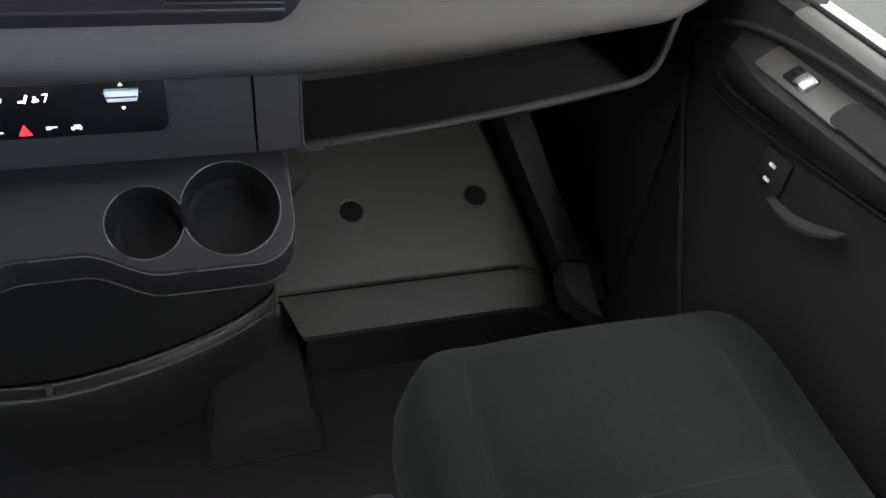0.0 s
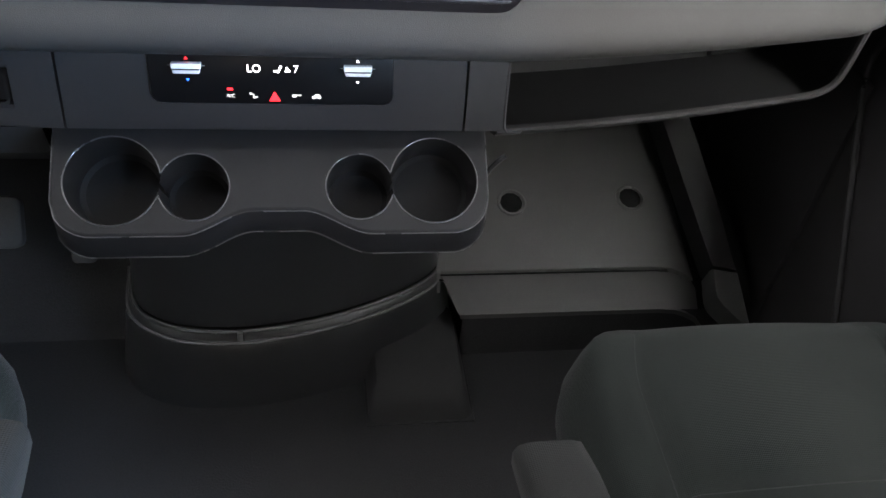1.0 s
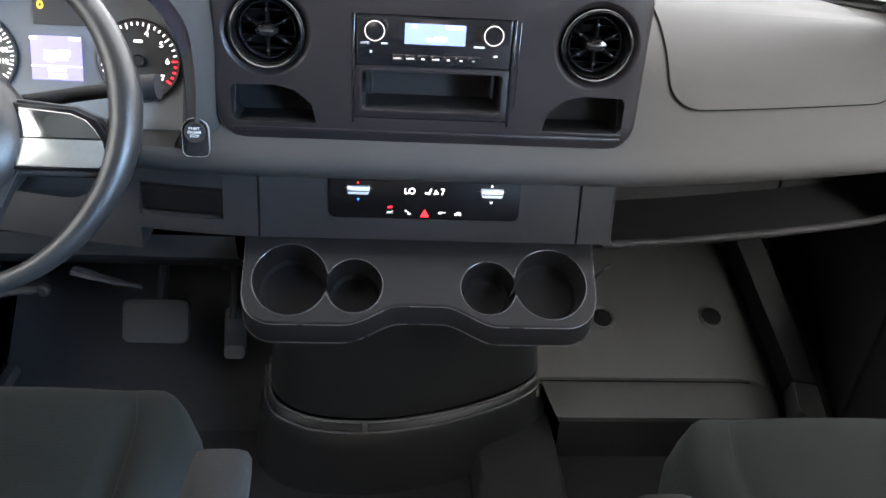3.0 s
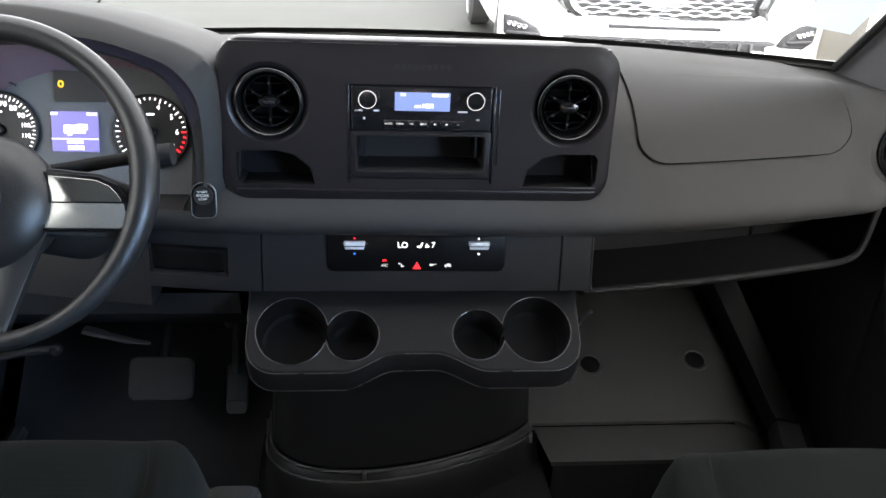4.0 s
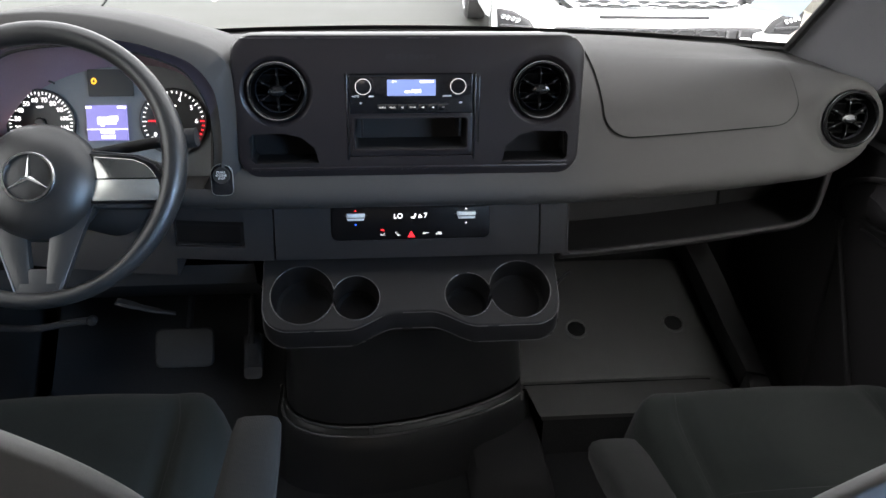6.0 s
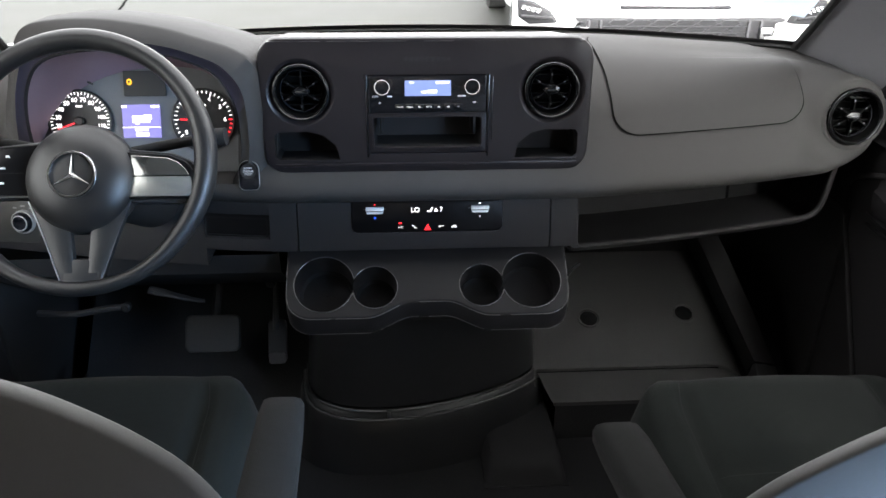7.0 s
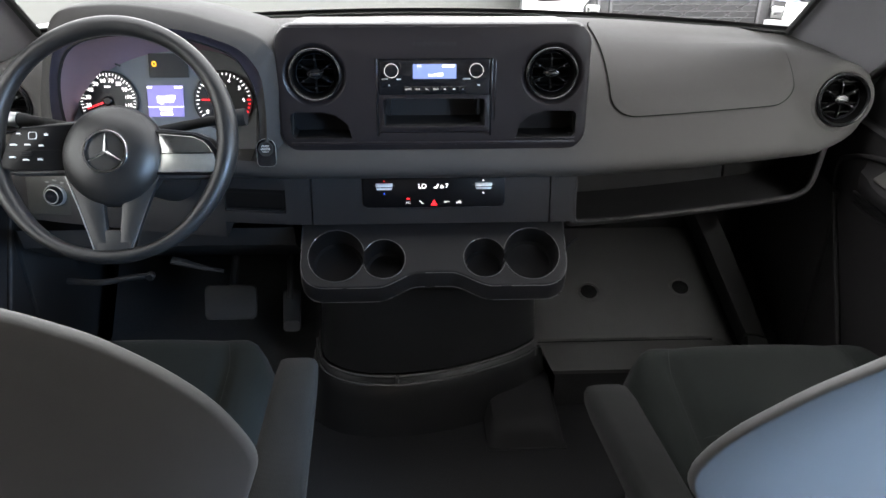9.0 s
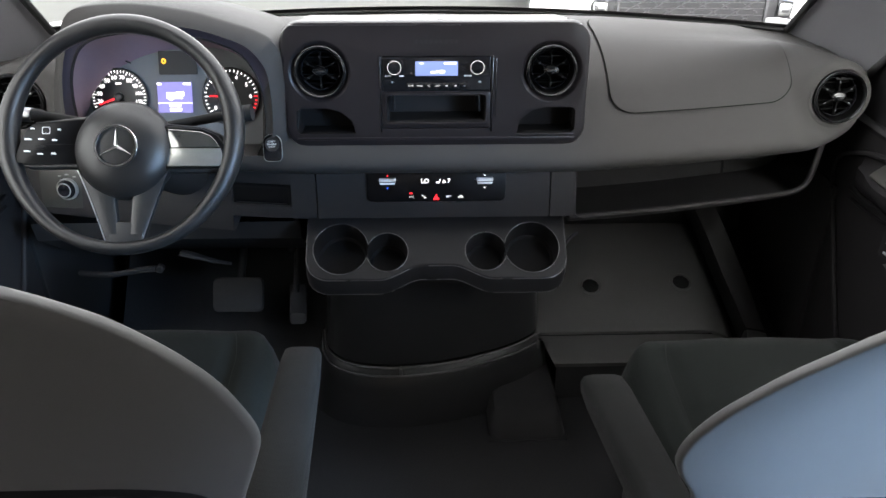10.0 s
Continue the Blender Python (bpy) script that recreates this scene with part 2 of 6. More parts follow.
def circle(cx, cz, r, n=40):
    return [(cx + r * math.cos(2 * math.pi * i / n), cz + r * math.sin(2 * math.pi * i / n)) for i in range(n)]


def lathe(bm, profile, n=40, m=Matrix(), cap=True):
    """Turn (radius, height) pairs about the local z axis; cap=False leaves the ends open (rings)."""
    rows = [[m @ Vector((r * math.cos(2 * math.pi * i / n), r * math.sin(2 * math.pi * i / n), h)) for i in range(n)] for r, h in profile]
    return loft(bm, rows, closed=True, cap=cap)


def tube(bm, pts, r, n=10, closed=False, squash=1.0):
    pts = [Vector(p) for p in pts]
    rows = []
    up = Vector((0, 0, 1))
    for i, p in enumerate(pts):
        a = pts[i - 1] if (i or closed) else p
        b = pts[(i + 1) % len(pts)] if (i < len(pts) - 1 or closed) else p
        d = (b - a).normalized()
        if abs(d.dot(up)) > 0.95:
            up = Vector((0, 1, 0))
        s = d.cross(up).normalized()
        u = s.cross(d).normalized()
        rr = r[i] if isinstance(r, (list, tuple)) else r
        rows.append([p + s * rr * math.cos(2 * math.pi * k / n) + u * rr * squash * math.sin(2 * math.pi * k / n) for k in range(n)])
    if closed:
        rows.append(rows[0])
        loft(bm, rows, closed=True)
        bmesh.ops.remove_doubles(bm, verts=bm.verts, dist=1e-6)
        return bm
    return loft(bm, rows, closed=True, cap=True)


def spline(pts, n=8):
    """Catmull-Rom through the points, n steps each."""
    pts = [Vector(p) for p in pts]
    ext = [2 * pts[0] - pts[1], *pts, 2 * pts[-1] - pts[-2]]
    out = []
    for a, b, c, d in zip(ext, ext[1:], ext[2:], ext[3:]):
        for i in range(n):
            t = i / n
            out.append(0.5 * (2 * b + (c - a) * t + (2 * a - 5 * b + 4 * c - d) * t * t + (3 * b - a - 3 * c + d) * t ** 3))
    out.append(pts[-1])
    return out


def prism(bm, loop, m, depth, bevel=0.0):
    """A plate: loop in local x, z; its face at y = 0, its back at y = depth; face edge bevelled. m: to the world."""
    cx, cz = sum(p[0] for p in loop) / len(loop), sum(p[1] for p in loop) / len(loop)
    rows = [[m @ Vector((x, depth, z)) for x, z in loop]]
    if bevel:
        rows.append([m @ Vector((x, bevel, z)) for x, z in loop])
        for f in (0.3, 1.0):
            rows.append([m @ Vector((x - math.copysign(min(abs(x - cx), bevel * f), x - cx), bevel * (1 - f) * 0.5, z - math.copysign(min(abs(z - cz), bevel * f), z - cz))) for x, z in loop])
    else:
        rows.append([m @ Vector((x, 0, z)) for x, z in loop])
    return loft(bm, rows, closed=True, cap=True)


def holed(bm, outer, holes, m, depth, rim=0.003):
    """A flat face in local x, z at y = 0 with holes whose walls go back by their own depth; the outer wall goes back by depth."""
    edges = []
    for loop in (outer, *[h[0] for h in holes]):
        vs = [bm.verts.new(m @ Vector((x, 0, z))) for x, z in loop]
        edges += [bm.edges.new((a, b)) for a, b in zip(vs, vs[1:] + vs[:1])]
    bmesh.ops.triangle_fill(bm, edges=edges, use_beauty=True)
    cx, cz = sum(p[0] for p in outer) / len(outer), sum(p[1] for p in outer) / len(outer)
    grow = [(x + math.copysign(rim, x - cx), z + math.copysign(rim, z - cz)) for x, z in outer]
    mid = [((a[0] * 0.3 + b[0] * 0.7), (a[1] * 0.3 + b[1] * 0.7)) for a, b in zip(outer, grow)]
    loft(bm, [[m @ Vector((x, y, z)) for x, z in loop] for loop, y in ((outer, 0), (mid, rim * 0.4), (grow, rim * 1.3), (grow, depth))], closed=True)
    for loop, d in holes:
        if d:
            loft(bm, [[m @ Vector((x, y, z)) for x, z in loop] for y in (0, d)], closed=True)
    bmesh.ops.remove_doubles(bm, verts=bm.verts, dist=1e-5)
    return bm


def words(name, text, size, m, mat, parent, label="", depth=0.0004, align="CENTER"):
    """Raised lettering in the built-in font; m carries local x, y (reading plane) and z (towards the reader)."""
    cu = bpy.data.curves.new(name, "FONT")
    cu.body, cu.size, cu.extrude, cu.align_x, cu.align_y = text, size, depth, align, "CENTER"
    tmp = bpy.data.objects.new(name, cu)
    me = bpy.data.meshes.new_from_object(tmp)
    bpy.data.objects.remove(tmp)
    bpy.data.curves.remove(cu)
    me.transform(m)
    me.materials.clear()
    me.materials.append(mat)
    ob = new(name, me)
    ob.parent = parent
    return tagged(ob, label)


def bars(bm, m, spec, depth=0.0008):
    """Small raised bars (x, z, width, height) on a face: local x, z, towards the reader at minus y."""
    for x, z, w, h in spec:
        box(bm, x - w / 2, x + w / 2, -depth, 0.0005, z - h / 2, z + h / 2, m=m)
    return bm


def smooth(t):
    t = min(1.0, max(0.0, t))
    return t * t * (3 - 2 * t)

# ---- outside: ground, far wall ----
GROUND, FLOOR = -0.58, -0.03
bm = bmesh.new()
bmesh.ops.create_grid(bm, x_segments=40, y_segments=40, size=400)
bmesh.ops.translate(bm, vec=(0, 0, GROUND), verts=bm.verts)
tagged(part("ground", bm, CONCRETE), "pale grey concrete yard with faint stains", "ground", kind="structure")
bm = tube(bmesh.new(), [(-3.28 - 0.03 * (k - 5) + 0.005 * math.sin(2.3 * k), 7.0 + 0.17 * k, GROUND + 0.003) for k in range(26)], 0.017, 6, squash=0.15)
tagged(part("trim_joint", bm, SEAM), "dark crack in the concrete yard", "crack", kind="structure")
# glints on the floor, laid down as flat white blobs
for x, y, r in ((-2.39, 11.08, 0.050), (-2.30, 10.54, 0.040), (-2.23, 10.14, 0.030), (-0.47, 11.03, 0.030)):
    loop = [(x + r * (0.75 + 0.35 * math.sin(3 * a + 9 * y)) * math.cos(a), y + 1.6 * r * (0.8 + 0.3 * math.cos(2 * a + x)) * math.sin(a)) for a in [2 * math.pi * k / 14 for k in range(14)]]
    bm = loft(bmesh.new(), [[Vector((a, b, GROUND + h)) for a, b in loop] for h in (0.0, 0.004)], closed=True, cap=True)
    tagged(part("floor_glint", bm, SILVERPAINT), "small white glint painted on the concrete yard", "paint spot", kind="structure")
bm = nbox(3.9, 4.2, 5.0, 16.0, GROUND, 3.2)
box(bm, 3.55, 3.9, 5.6, 16.0, GROUND, GROUND + 0.62, r=0.02)
tagged(part("wall_yard", bm, BEIGE), "beige rendered yard wall with a low plinth", "wall", kind="structure")

# ---- van shell: floor, walls, ceiling, windows ----
XW = 0.93
bm = nbox(-XW, XW, -4.2, 0.62, FLOOR - 0.05, FLOOR)
tagged(part("floor", bm, CARPET), "black ribbed rubber cab floor covering", "floor", kind="structure")


def shell_side(sign, openings, name):
    """A body side with rectangular openings (y0, y1, z0, z1), cut as a holed sheet with thickness."""
    m = pose(sign * XW, 0, 0, 0, 0, 90 if sign > 0 else -90)
    outer = [(-4.2, FLOOR - 0.05), (0.75, FLOOR - 0.05), (0.75, 0.80), (0.40, 0.86), (-0.30, 1.62), (-4.2, 1.62)]
    holes = []
    for y0, y1, z0, z1, slant in openings:
        holes.append(([(y0, z0), (y1, z0), (y1 - slant, z1), (y0, z1)], 0.0))
    if sign < 0:
        outer = [(-u, v) for u, v in outer]
        holes = [([(-u, v) for u, v in h], d) for h, d in holes]
    b = bmesh.new()
    edges = []
    for loop in (outer, *[h[0] for h in holes]):
        vs = [b.verts.new(m @ Vector((x, 0, z))) for x, z in loop]
        edges += [b.edges.new((p, q)) for p, q in zip(vs, vs[1:] + vs[:1])]
    bmesh.ops.triangle_fill(b, edges=edges, use_beauty=True)
    bmesh.ops.solidify(b, geom=b.faces[:], thickness=0.03 * sign)
    return tagged(part(name, b, SHELL, sharp=20), "pale grey painted van body side with openings", "wall", kind="structure")


# the second passenger side opening is an unseen sliding door, holding the fill lamp
shell_side(1, [(-0.72, 0.20, 0.736, 1.50, 0.5), (-1.40, -0.98, 0.02, 1.55, 0)], "wall_passenger")
shell_side(-1, [(-0.72, 0.20, 0.736, 1.50, 0.5)], "wall_driver")
bm = holed(bmesh.new(), [(-XW, FLOOR), (XW, FLOOR), (XW, 1.62), (-XW, 1.62)], [(rrect(s - 0.32, s + 0.32, 0.88, 1.42, 0.05, 4), 0.03) for s in (-0.40, 0.40)], pose(0, -4.2, 0, 0, 0, 180), 0.03, 0.0)
tagged(part("wall_rear", bm, SHELL), "pale grey closed rear van doors with two windows", "wall", kind="structure")
# unseen rear windows, added behind the rear fill lamp
rear = thing("window_4", "clear rear door windows", "window", kind="structure")
for s in (-0.40, 0.40):
    part("pane", prism(bmesh.new(), rrect(s - 0.33, s + 0.33, 0.87, 1.43, 0.05, 4), pose(0, -4.224, 0), 0.004), DARKGLASS, rear).visible_shadow = False
bm = nbox(-XW - 0.03, XW + 0.03, -4.23, -0.30, 1.62, 1.66)
tagged(part("ceiling", bm, SHELL), "pale grey van ceiling", "ceiling", kind="structure")
bm = nbox(-XW, XW, 0.60, 0.64, FLOOR - 0.05, 0.80)
tagged(part("wall_bulkhead", bm, DEEP), "black firewall behind the dashboard", "wall", kind="structure")

# windscreen: a raked pane between base and header, with its black border
WB, WT = 0.52, -0.30


def screen_point(u, v):
    """u across (-1..1), v up (0..1) on the bowed windscreen."""
    half = 0.78 - 0.10 * max(0.0, v - 0.25)
    y = WB + (WT - WB) * v - 0.225 * u * u * (1 - 0.3 * v)
    return Vector((u * (half + 0.0175) - 0.0175, y, 0.873 + (1.62 - 0.873) * v + 0.006 * u * u))


win = thing("window_1", "raked clear windscreen with a black border", "windscreen", kind="structure")
bm = loft(bmesh.new(), [[screen_point(-1 + i / 12, j / 10) for i in range(25)] for j in range(11)])
pane = part("pane", bm, GLASS, win)
pane.visible_shadow = False
bm = tube(bmesh.new(), [screen_point(-1 + i / 12, 0) for i in range(25)], 0.012, 8, squash=0.6)
part("window_frame", bm, RUBBER, win)
bm = loft(bmesh.new(), [[screen_point(-1 + i / 16, v) + Vector((0, -0.004, -0.001)) for i in range(33)] for v in (-0.012, 0.006, 0.020)])
part("frit_band", bm, RUBBER, win, "black printed band along the foot of the glass")
for s in (-1, 1):
    bm = tube(bmesh.new(), [screen_point(s, j / 12) + Vector((-0.004 * s, -0.004, 0)) for j in range(13)], 0.008, 8)
    part("window_frame", bm, RUBBER, win)

# windscreen pillars with their inner trim
for s, nm in ((-1, "pillar_driver"), (1, "pillar_passenger")):
    rows = []
    for j in range(15):
        v = -0.10 + 1.1 * j / 14
        a = screen_point(s, max(v, 0)) + (Vector((0, 0.08, -0.08)) * (-v * 10 if v < 0 else 0))
        wdt = 0.20 - 0.03 * max(v, 0)
        rows.append([a + Vector((s * 0.004, 0.012, 0.004)), a + Vector((s * 0.012, -0.02, 0)), a + Vector((s * 0.05, -wdt * 0.45, 0.012)),
                     a + Vector((s * 0.085, -wdt * 0.75, 0.005)), a + Vector((s * 0.11, -wdt, 0.0)), a + Vector((s * 0.17, -wdt, 0.02)), a + Vector((s * 0.17, 0.03, 0.05))])
    tagged(part(nm, loft(bmesh.new(), rows, closed=True, cap=True), TRIM, sharp=60), "grey moulded windscreen pillar trim", "pillar trim", kind="structure")

# outside cowl below the glass, with the wipers
bm = loft(bmesh.new(), [[Vector((-0.92 + 1.84 * i / 20, WB + 0.03 + 0.05 * k - 0.21 * (-1.12 + i / 8.93) ** 2, 0.852 - 0.025 * k)) for i in range(21)] for k in range(7)])
tagged(part("cowl", bm, RUBBER), "black plastic cowl below the windscreen", "cowl", kind="structure")

# ---- dashboard ----
dash = thing("dashboard", "dark grey moulded dashboard with a rounded soft pad", "dashboard")
PROFILE = spline([(0, 0.10, 0.688), (0, 0.03, 0.683), (0, -0.008, 0.681), (0, -0.022, 0.685), (0, -0.029, 0.697), (0, -0.026, 0.714),
                  (0, -0.012, 0.738), (0, 0.006, 0.768), (0, 0.026, 0.800), (0, 0.048, 0.836), (0, 0.078, 0.868), (0, 0.115, 0.892),
                  (0, 0.165, 0.907), (0, 0.225, 0.912), (0, 0.30, 0.907), (0, 0.40, 0.890), (0, 0.50, 0.866)], 4)


def recede(x):
    s = min(1.0, max(0.0, (abs(x) - 0.25) / 0.6))
    return 0.115 * s ** 1.4


def on_pad(x, s, lift=0.0):
    """A point of the pad: across x, s along the profile in steps; lift off the surface."""
    s = min(len(PROFILE) - 1.001, max(0.0, s))
    i = int(s)
    p = PROFILE[i].lerp(PROFILE[i + 1], s - i)
    d = (PROFILE[i + 1] - PROFILE[i]).normalized()
    y, z = p.y - d.z * lift, p.z + d.y * lift
    t = min(1.0, max(0.0, (abs(x) - 0.760) / 0.131))
    e = 1 - math.sqrt(max(0.0, 1 - t * t))
    y, z = y + (0.16 - y) * 0.40 * e if y < 0.16 else y, z + (0.812 - z) * 0.88 * e * (1 - smooth((y - 0.25) / 0.2))
    edge = 1 - min(1.0, max(0.0, (y - 0.3) / 0.2))
    # the top falls away towards the ends
    z -= 0.040 * smooth((abs(x) - 0.28) / 0.52) * smooth((y - 0.06) / 0.12)
    y = y + recede(x) * edge - 0.225 * (x / 0.78) ** 2 * (1 - edge)
    # boss round the end vent
    r = math.hypot(abs(x) - 0.820, z - 0.792)
    if abs(x) > 0.66 and y < 0.26:
        y += (0.0955 + 0.14 * (z - 0.792) + 0.05 * e * e - y) * smooth((0.125 - r) / 0.058)
    return Vector((x, y, z))


xs = [-0.89 + 0.01 * i for i in range(179)]
grid = [[on_pad(x, s) for s in range(len(PROFILE))] for x in xs]
bm = loft(bmesh.new(), grid, cap=True)
# openings for the instruments and for the centre panel
gone = []
for f in bm.faces:
    c = f.calc_center_median()
    if len(f.verts) == 4 and ((-0.665 < c.x < -0.325 and c.z > 0.722 and c.y < 0.33) or (abs(c.x) < 0.262 and c.z > 0.752 and c.y < 0.12)
                              or (math.hypot(abs(c.x) - 0.820, c.z - 0.792) < 0.058 and c.y < 0.18)):
        gone.append(f)
bmesh.ops.delete(bm, geom=gone, context="FACES")
part("pad", bm, PAD, dash, "dark grey grained soft pad")


def pad_s(z):
    """The profile step at which the front of the pad reaches height z."""
    return min(range(12, 48), key=lambda i: abs(PROFILE[i].z - z))


# glovebox lid: a thin panel on the pad with a shadow gap round it
s0, s1 = pad_s(0.784), len(PROFILE) - 11
X0, X1, RX, RS = 0.338, 0.722, 0.050, 4.5


def lid_span(x):
    """Lower and upper step of the lid at x: rounded corners."""
    t = max(0.0, (X0 + RX - x) / RX, (x - X1 + RX) / RX)
    d = RS * (1 - math.sqrt(max(0.0, 1 - min(1.0, t) ** 2)))
    return s0 + d, s1 - d


def lid_x(x, s):
    """The sides lean towards the middle of the dashboard as they rise."""
    return x - 0.022 * smooth((s - s0) / (s1 - s0))


def lid_sheet(grow, gs, lift, drop=0.0):
    rows = []
    for i in range(49):
        k = 0.5 - 0.5 * math.cos(math.pi * i / 48)
        x = X0 + (X1 - X0) * k
        a, b = lid_span(x)
        xx = 0.53 + (x - 0.53) * (1 + grow)
        a, b = a - gs, b + gs
        ss = [a + (b - a) * j / 44 for j in range(45)]
        rows.append([on_pad(lid_x(xx, q), q, lift) for q in ss])
    return rows


part("lid_gap", loft(bmesh.new(), lid_sheet(0.011, 0.16, 0.0022)), SEAM, dash, "dark gap round the lid")
part("glovebox_lid", loft(bmesh.new(), lid_sheet(0.0, 0.0, 0.0040)), PAD, dash, "dark grey glovebox lid")
sc = s1 - 9
# no fold here: the crease's shade is a thin darker strip
part("lid_crease", loft(bmesh.new(), [[on_pad(0.37 + 0.30 * k / 16, sc + d, 0.0047) for k in range(17)] for d in (-0.05, 0.05)]), STACK, dash, "faint crease in the lid, its shade drawn as a dark strip")

# binnacle hood over the instruments
OUTER = [(-0.279, 0.70), (-0.278, 0.80), (-0.279, 0.88), (-0.286, 0.925), (-0.318, 0.950), (-0.366, 0.967), (-0.43, 0.986), (-0.52, 0.999),
         (-0.60, 0.997), (-0.643, 0.984), (-0.664, 0.945), (-0.684, 0.89), (-0.703, 0.82), (-0.712, 0.70)]
INNER = [(-0.345, 0.712), (-0.322, 0.76), (-0.318, 0.83), (-0.324, 0.87), (-0.347, 0.911), (-0.382, 0.931), (-0.43, 0.945), (-0.52, 0.954),
         (-0.59, 0.947), (-0.630, 0.929), (-0.652, 0.895), (-0.664, 0.85), (-0.666, 0.79), (-0.655, 0.712)]
FACE = [(-0.338, 0.722), (-0.331, 0.765), (-0.334, 0.81), (-0.342, 0.840), (-0.358, 0.866), (-0.385, 0.886), (-0.43, 0.896), (-0.50, 0.893),
        (-0.560, 0.880), (-0.612, 0.855), (-0.648, 0.820), (-0.671, 0.785), (-0.682, 0.757), (-0.686, 0.722)]


def hood_row(pts, y, fx=1.0, fz=1.0, swoop=0.0):
    """A loop of the hood at depth y; fx, fz shrink it, swoop lets the right flank run back."""
    return [Vector((-0.49 + (q.x + 0.49) * fx, y + swoop * smooth((q.x + 0.40) / 0.11), 0.70 + (q.y - 0.70) * fz)) for q in spline([(a, b, 0) for a, b in pts], 4)]


rows = [hood_row(OUTER, 0.42, 0.90, 0.66), hood_row(OUTER, 0.28, 0.95, 0.85), hood_row(OUTER, 0.15, 0.985, 0.95), hood_row(OUTER, 0.06, 1.0, 0.99),
        hood_row(OUTER, 0.005, 1.0, 1.0, 0.004), hood_row(OUTER, -0.006, 0.998, 0.994, 0.003), [a.lerp(b, 0.50) for a, b in zip(hood_row(OUTER, -0.010, 1, 1, 0.002), hood_row(INNER, -0.022))], [a.lerp(b, 0.62) for a, b in zip(hood_row(OUTER, -0.010, 1, 1, 0.002), hood_row(INNER, -0.024))]]
part("binnacle_hood", loft(bmesh.new(), rows, closed=True), PAD, dash, "dark grey instrument hood", sharp=60)
rim_out = [a.lerp(b, 0.62) for a, b in zip(hood_row(OUTER, -0.010, 1, 1, 0.002), hood_row(INNER, -0.024))]
rim_rows = [rim_out, [a.lerp(b, 0.3) + Vector((0, 0.004, 0)) for a, b in zip(rim_out, hood_row(INNER, -0.010))], hood_row(INNER, -0.010)]
part("hood_rim", loft(bmesh.new(), [r[9:] for r in rim_rows]), HOODRIM, dash, "dark satin rim inside the hood, violet sheen in its colour", sharp=60)
part("hood_lip", loft(bmesh.new(), [hood_row(INNER, -0.010)[9:], hood_row(INNER, -0.013, 0.993, 0.990)[9:], hood_row(INNER, -0.004, 0.985, 0.978)[9:]]), DEEP, dash, "black lip inside the hood", sharp=60)
part("hood_cheek", loft(bmesh.new(), [r[:10] for r in rim_rows]), PAD, dash, sharp=60)
face = [Vector((q.x, 0.070 + 0.344 * (q.z - 0.82), q.z)) for q in hood_row(FACE, 0)]
rows = [[Vector((a.x + (b.x - a.x) * k ** 2.2, a.y + (b.y - a.y) * k, a.z + (b.z - a.z) * k ** 2.2)) for a, b in zip(hood_row(INNER, -0.004, 0.985, 0.978), face)] for k in (0, 0.25, 0.5, 0.7, 0.85, 0.95, 1.0)]
part("hood_floor", loft(bmesh.new(), [[r[-1], r[-1].lerp(r[0], 0.5), r[0]] for r in rows]), PAD, dash)
part("lining_cheek", loft(bmesh.new(), [r[:10] for r in rows]), PAD, dash, sharp=60)
part("binnacle_lining", loft(bmesh.new(), [r[9:] for r in rows]), HOOD, dash, "dark plum lining inside the hood", sharp=60)

# lower panel below the pad, with seams, shelf and small pocket


def low_y(x):
    return recede(x) + 0.002


def low(x, z, back=0.0):
    return Vector((x, low_y(x) + (z - 0.612) * 0.22 + back, z))


def low_panel(x0, x1, z0, z1, name, mat=LOWER, n=10, label=""):
    rows = []
    for i in range(n + 1):
        x = x0 + (x1 - x0) * i / n
        rows.append([low(x, z1, 0.05), low(x, z1, 0.003), low(x, z1 - 0.003), low(x, z0 + 0.006), low(x, z0 + 0.002, 0.002), low(x, z0, 0.008), low(x, z0, 0.08)])
    return part(name, loft(bmesh.new(), rows, closed=True, cap=True), mat, dash, label)


LZ0, PX0, PZ0, PZ1 = 0.576, -0.289, 0.603, 0.643
low_panel(-0.2365, 0.2275, LZ0, 0.672, "lower_panel", LOWER, 2, "black lower centre panel")
low_panel(0.2305, 0.2790, LZ0, 0.672, "lower_panel", LOWER, 2)
low_panel(PX0, -0.2395, LZ0, 0.672, "lower_panel", LOWER, 2)
low_panel(-0.41, PX0, PZ1, 0.672, "lower_panel", LOWER, 3)
low_panel(-0.41, PX0, LZ0, PZ0, "lower_panel", LOWER, 3)
low_panel(-0.86, -0.41, 0.545, 0.672, "lower_panel", LOWER, 12)
bm = loft(bmesh.new(), [[low(x, z, y) for z, y in ((PZ0, 0.008), (PZ0, 0.012), (PZ1, 0.012), (PZ1, 0.008))] for x in (-0.41, -0.353, PX0)])
part("pocket_lid", bm, SMOKED, dash, "black small pocket lid")
bm = loft(bmesh.new(), [[low(x, z, -0.0012) for x, z in rrect(a, b, c, d, 0.004, 3)] for a, b, c, d in ((-0.407, PX0 - 0.003, PZ0 + 0.002, PZ1 - 0.002), (-0.404, PX0 - 0.006, PZ0 + 0.005, PZ1 - 0.005))], closed=True)
part("pocket_frame", bm, TRAY, dash)

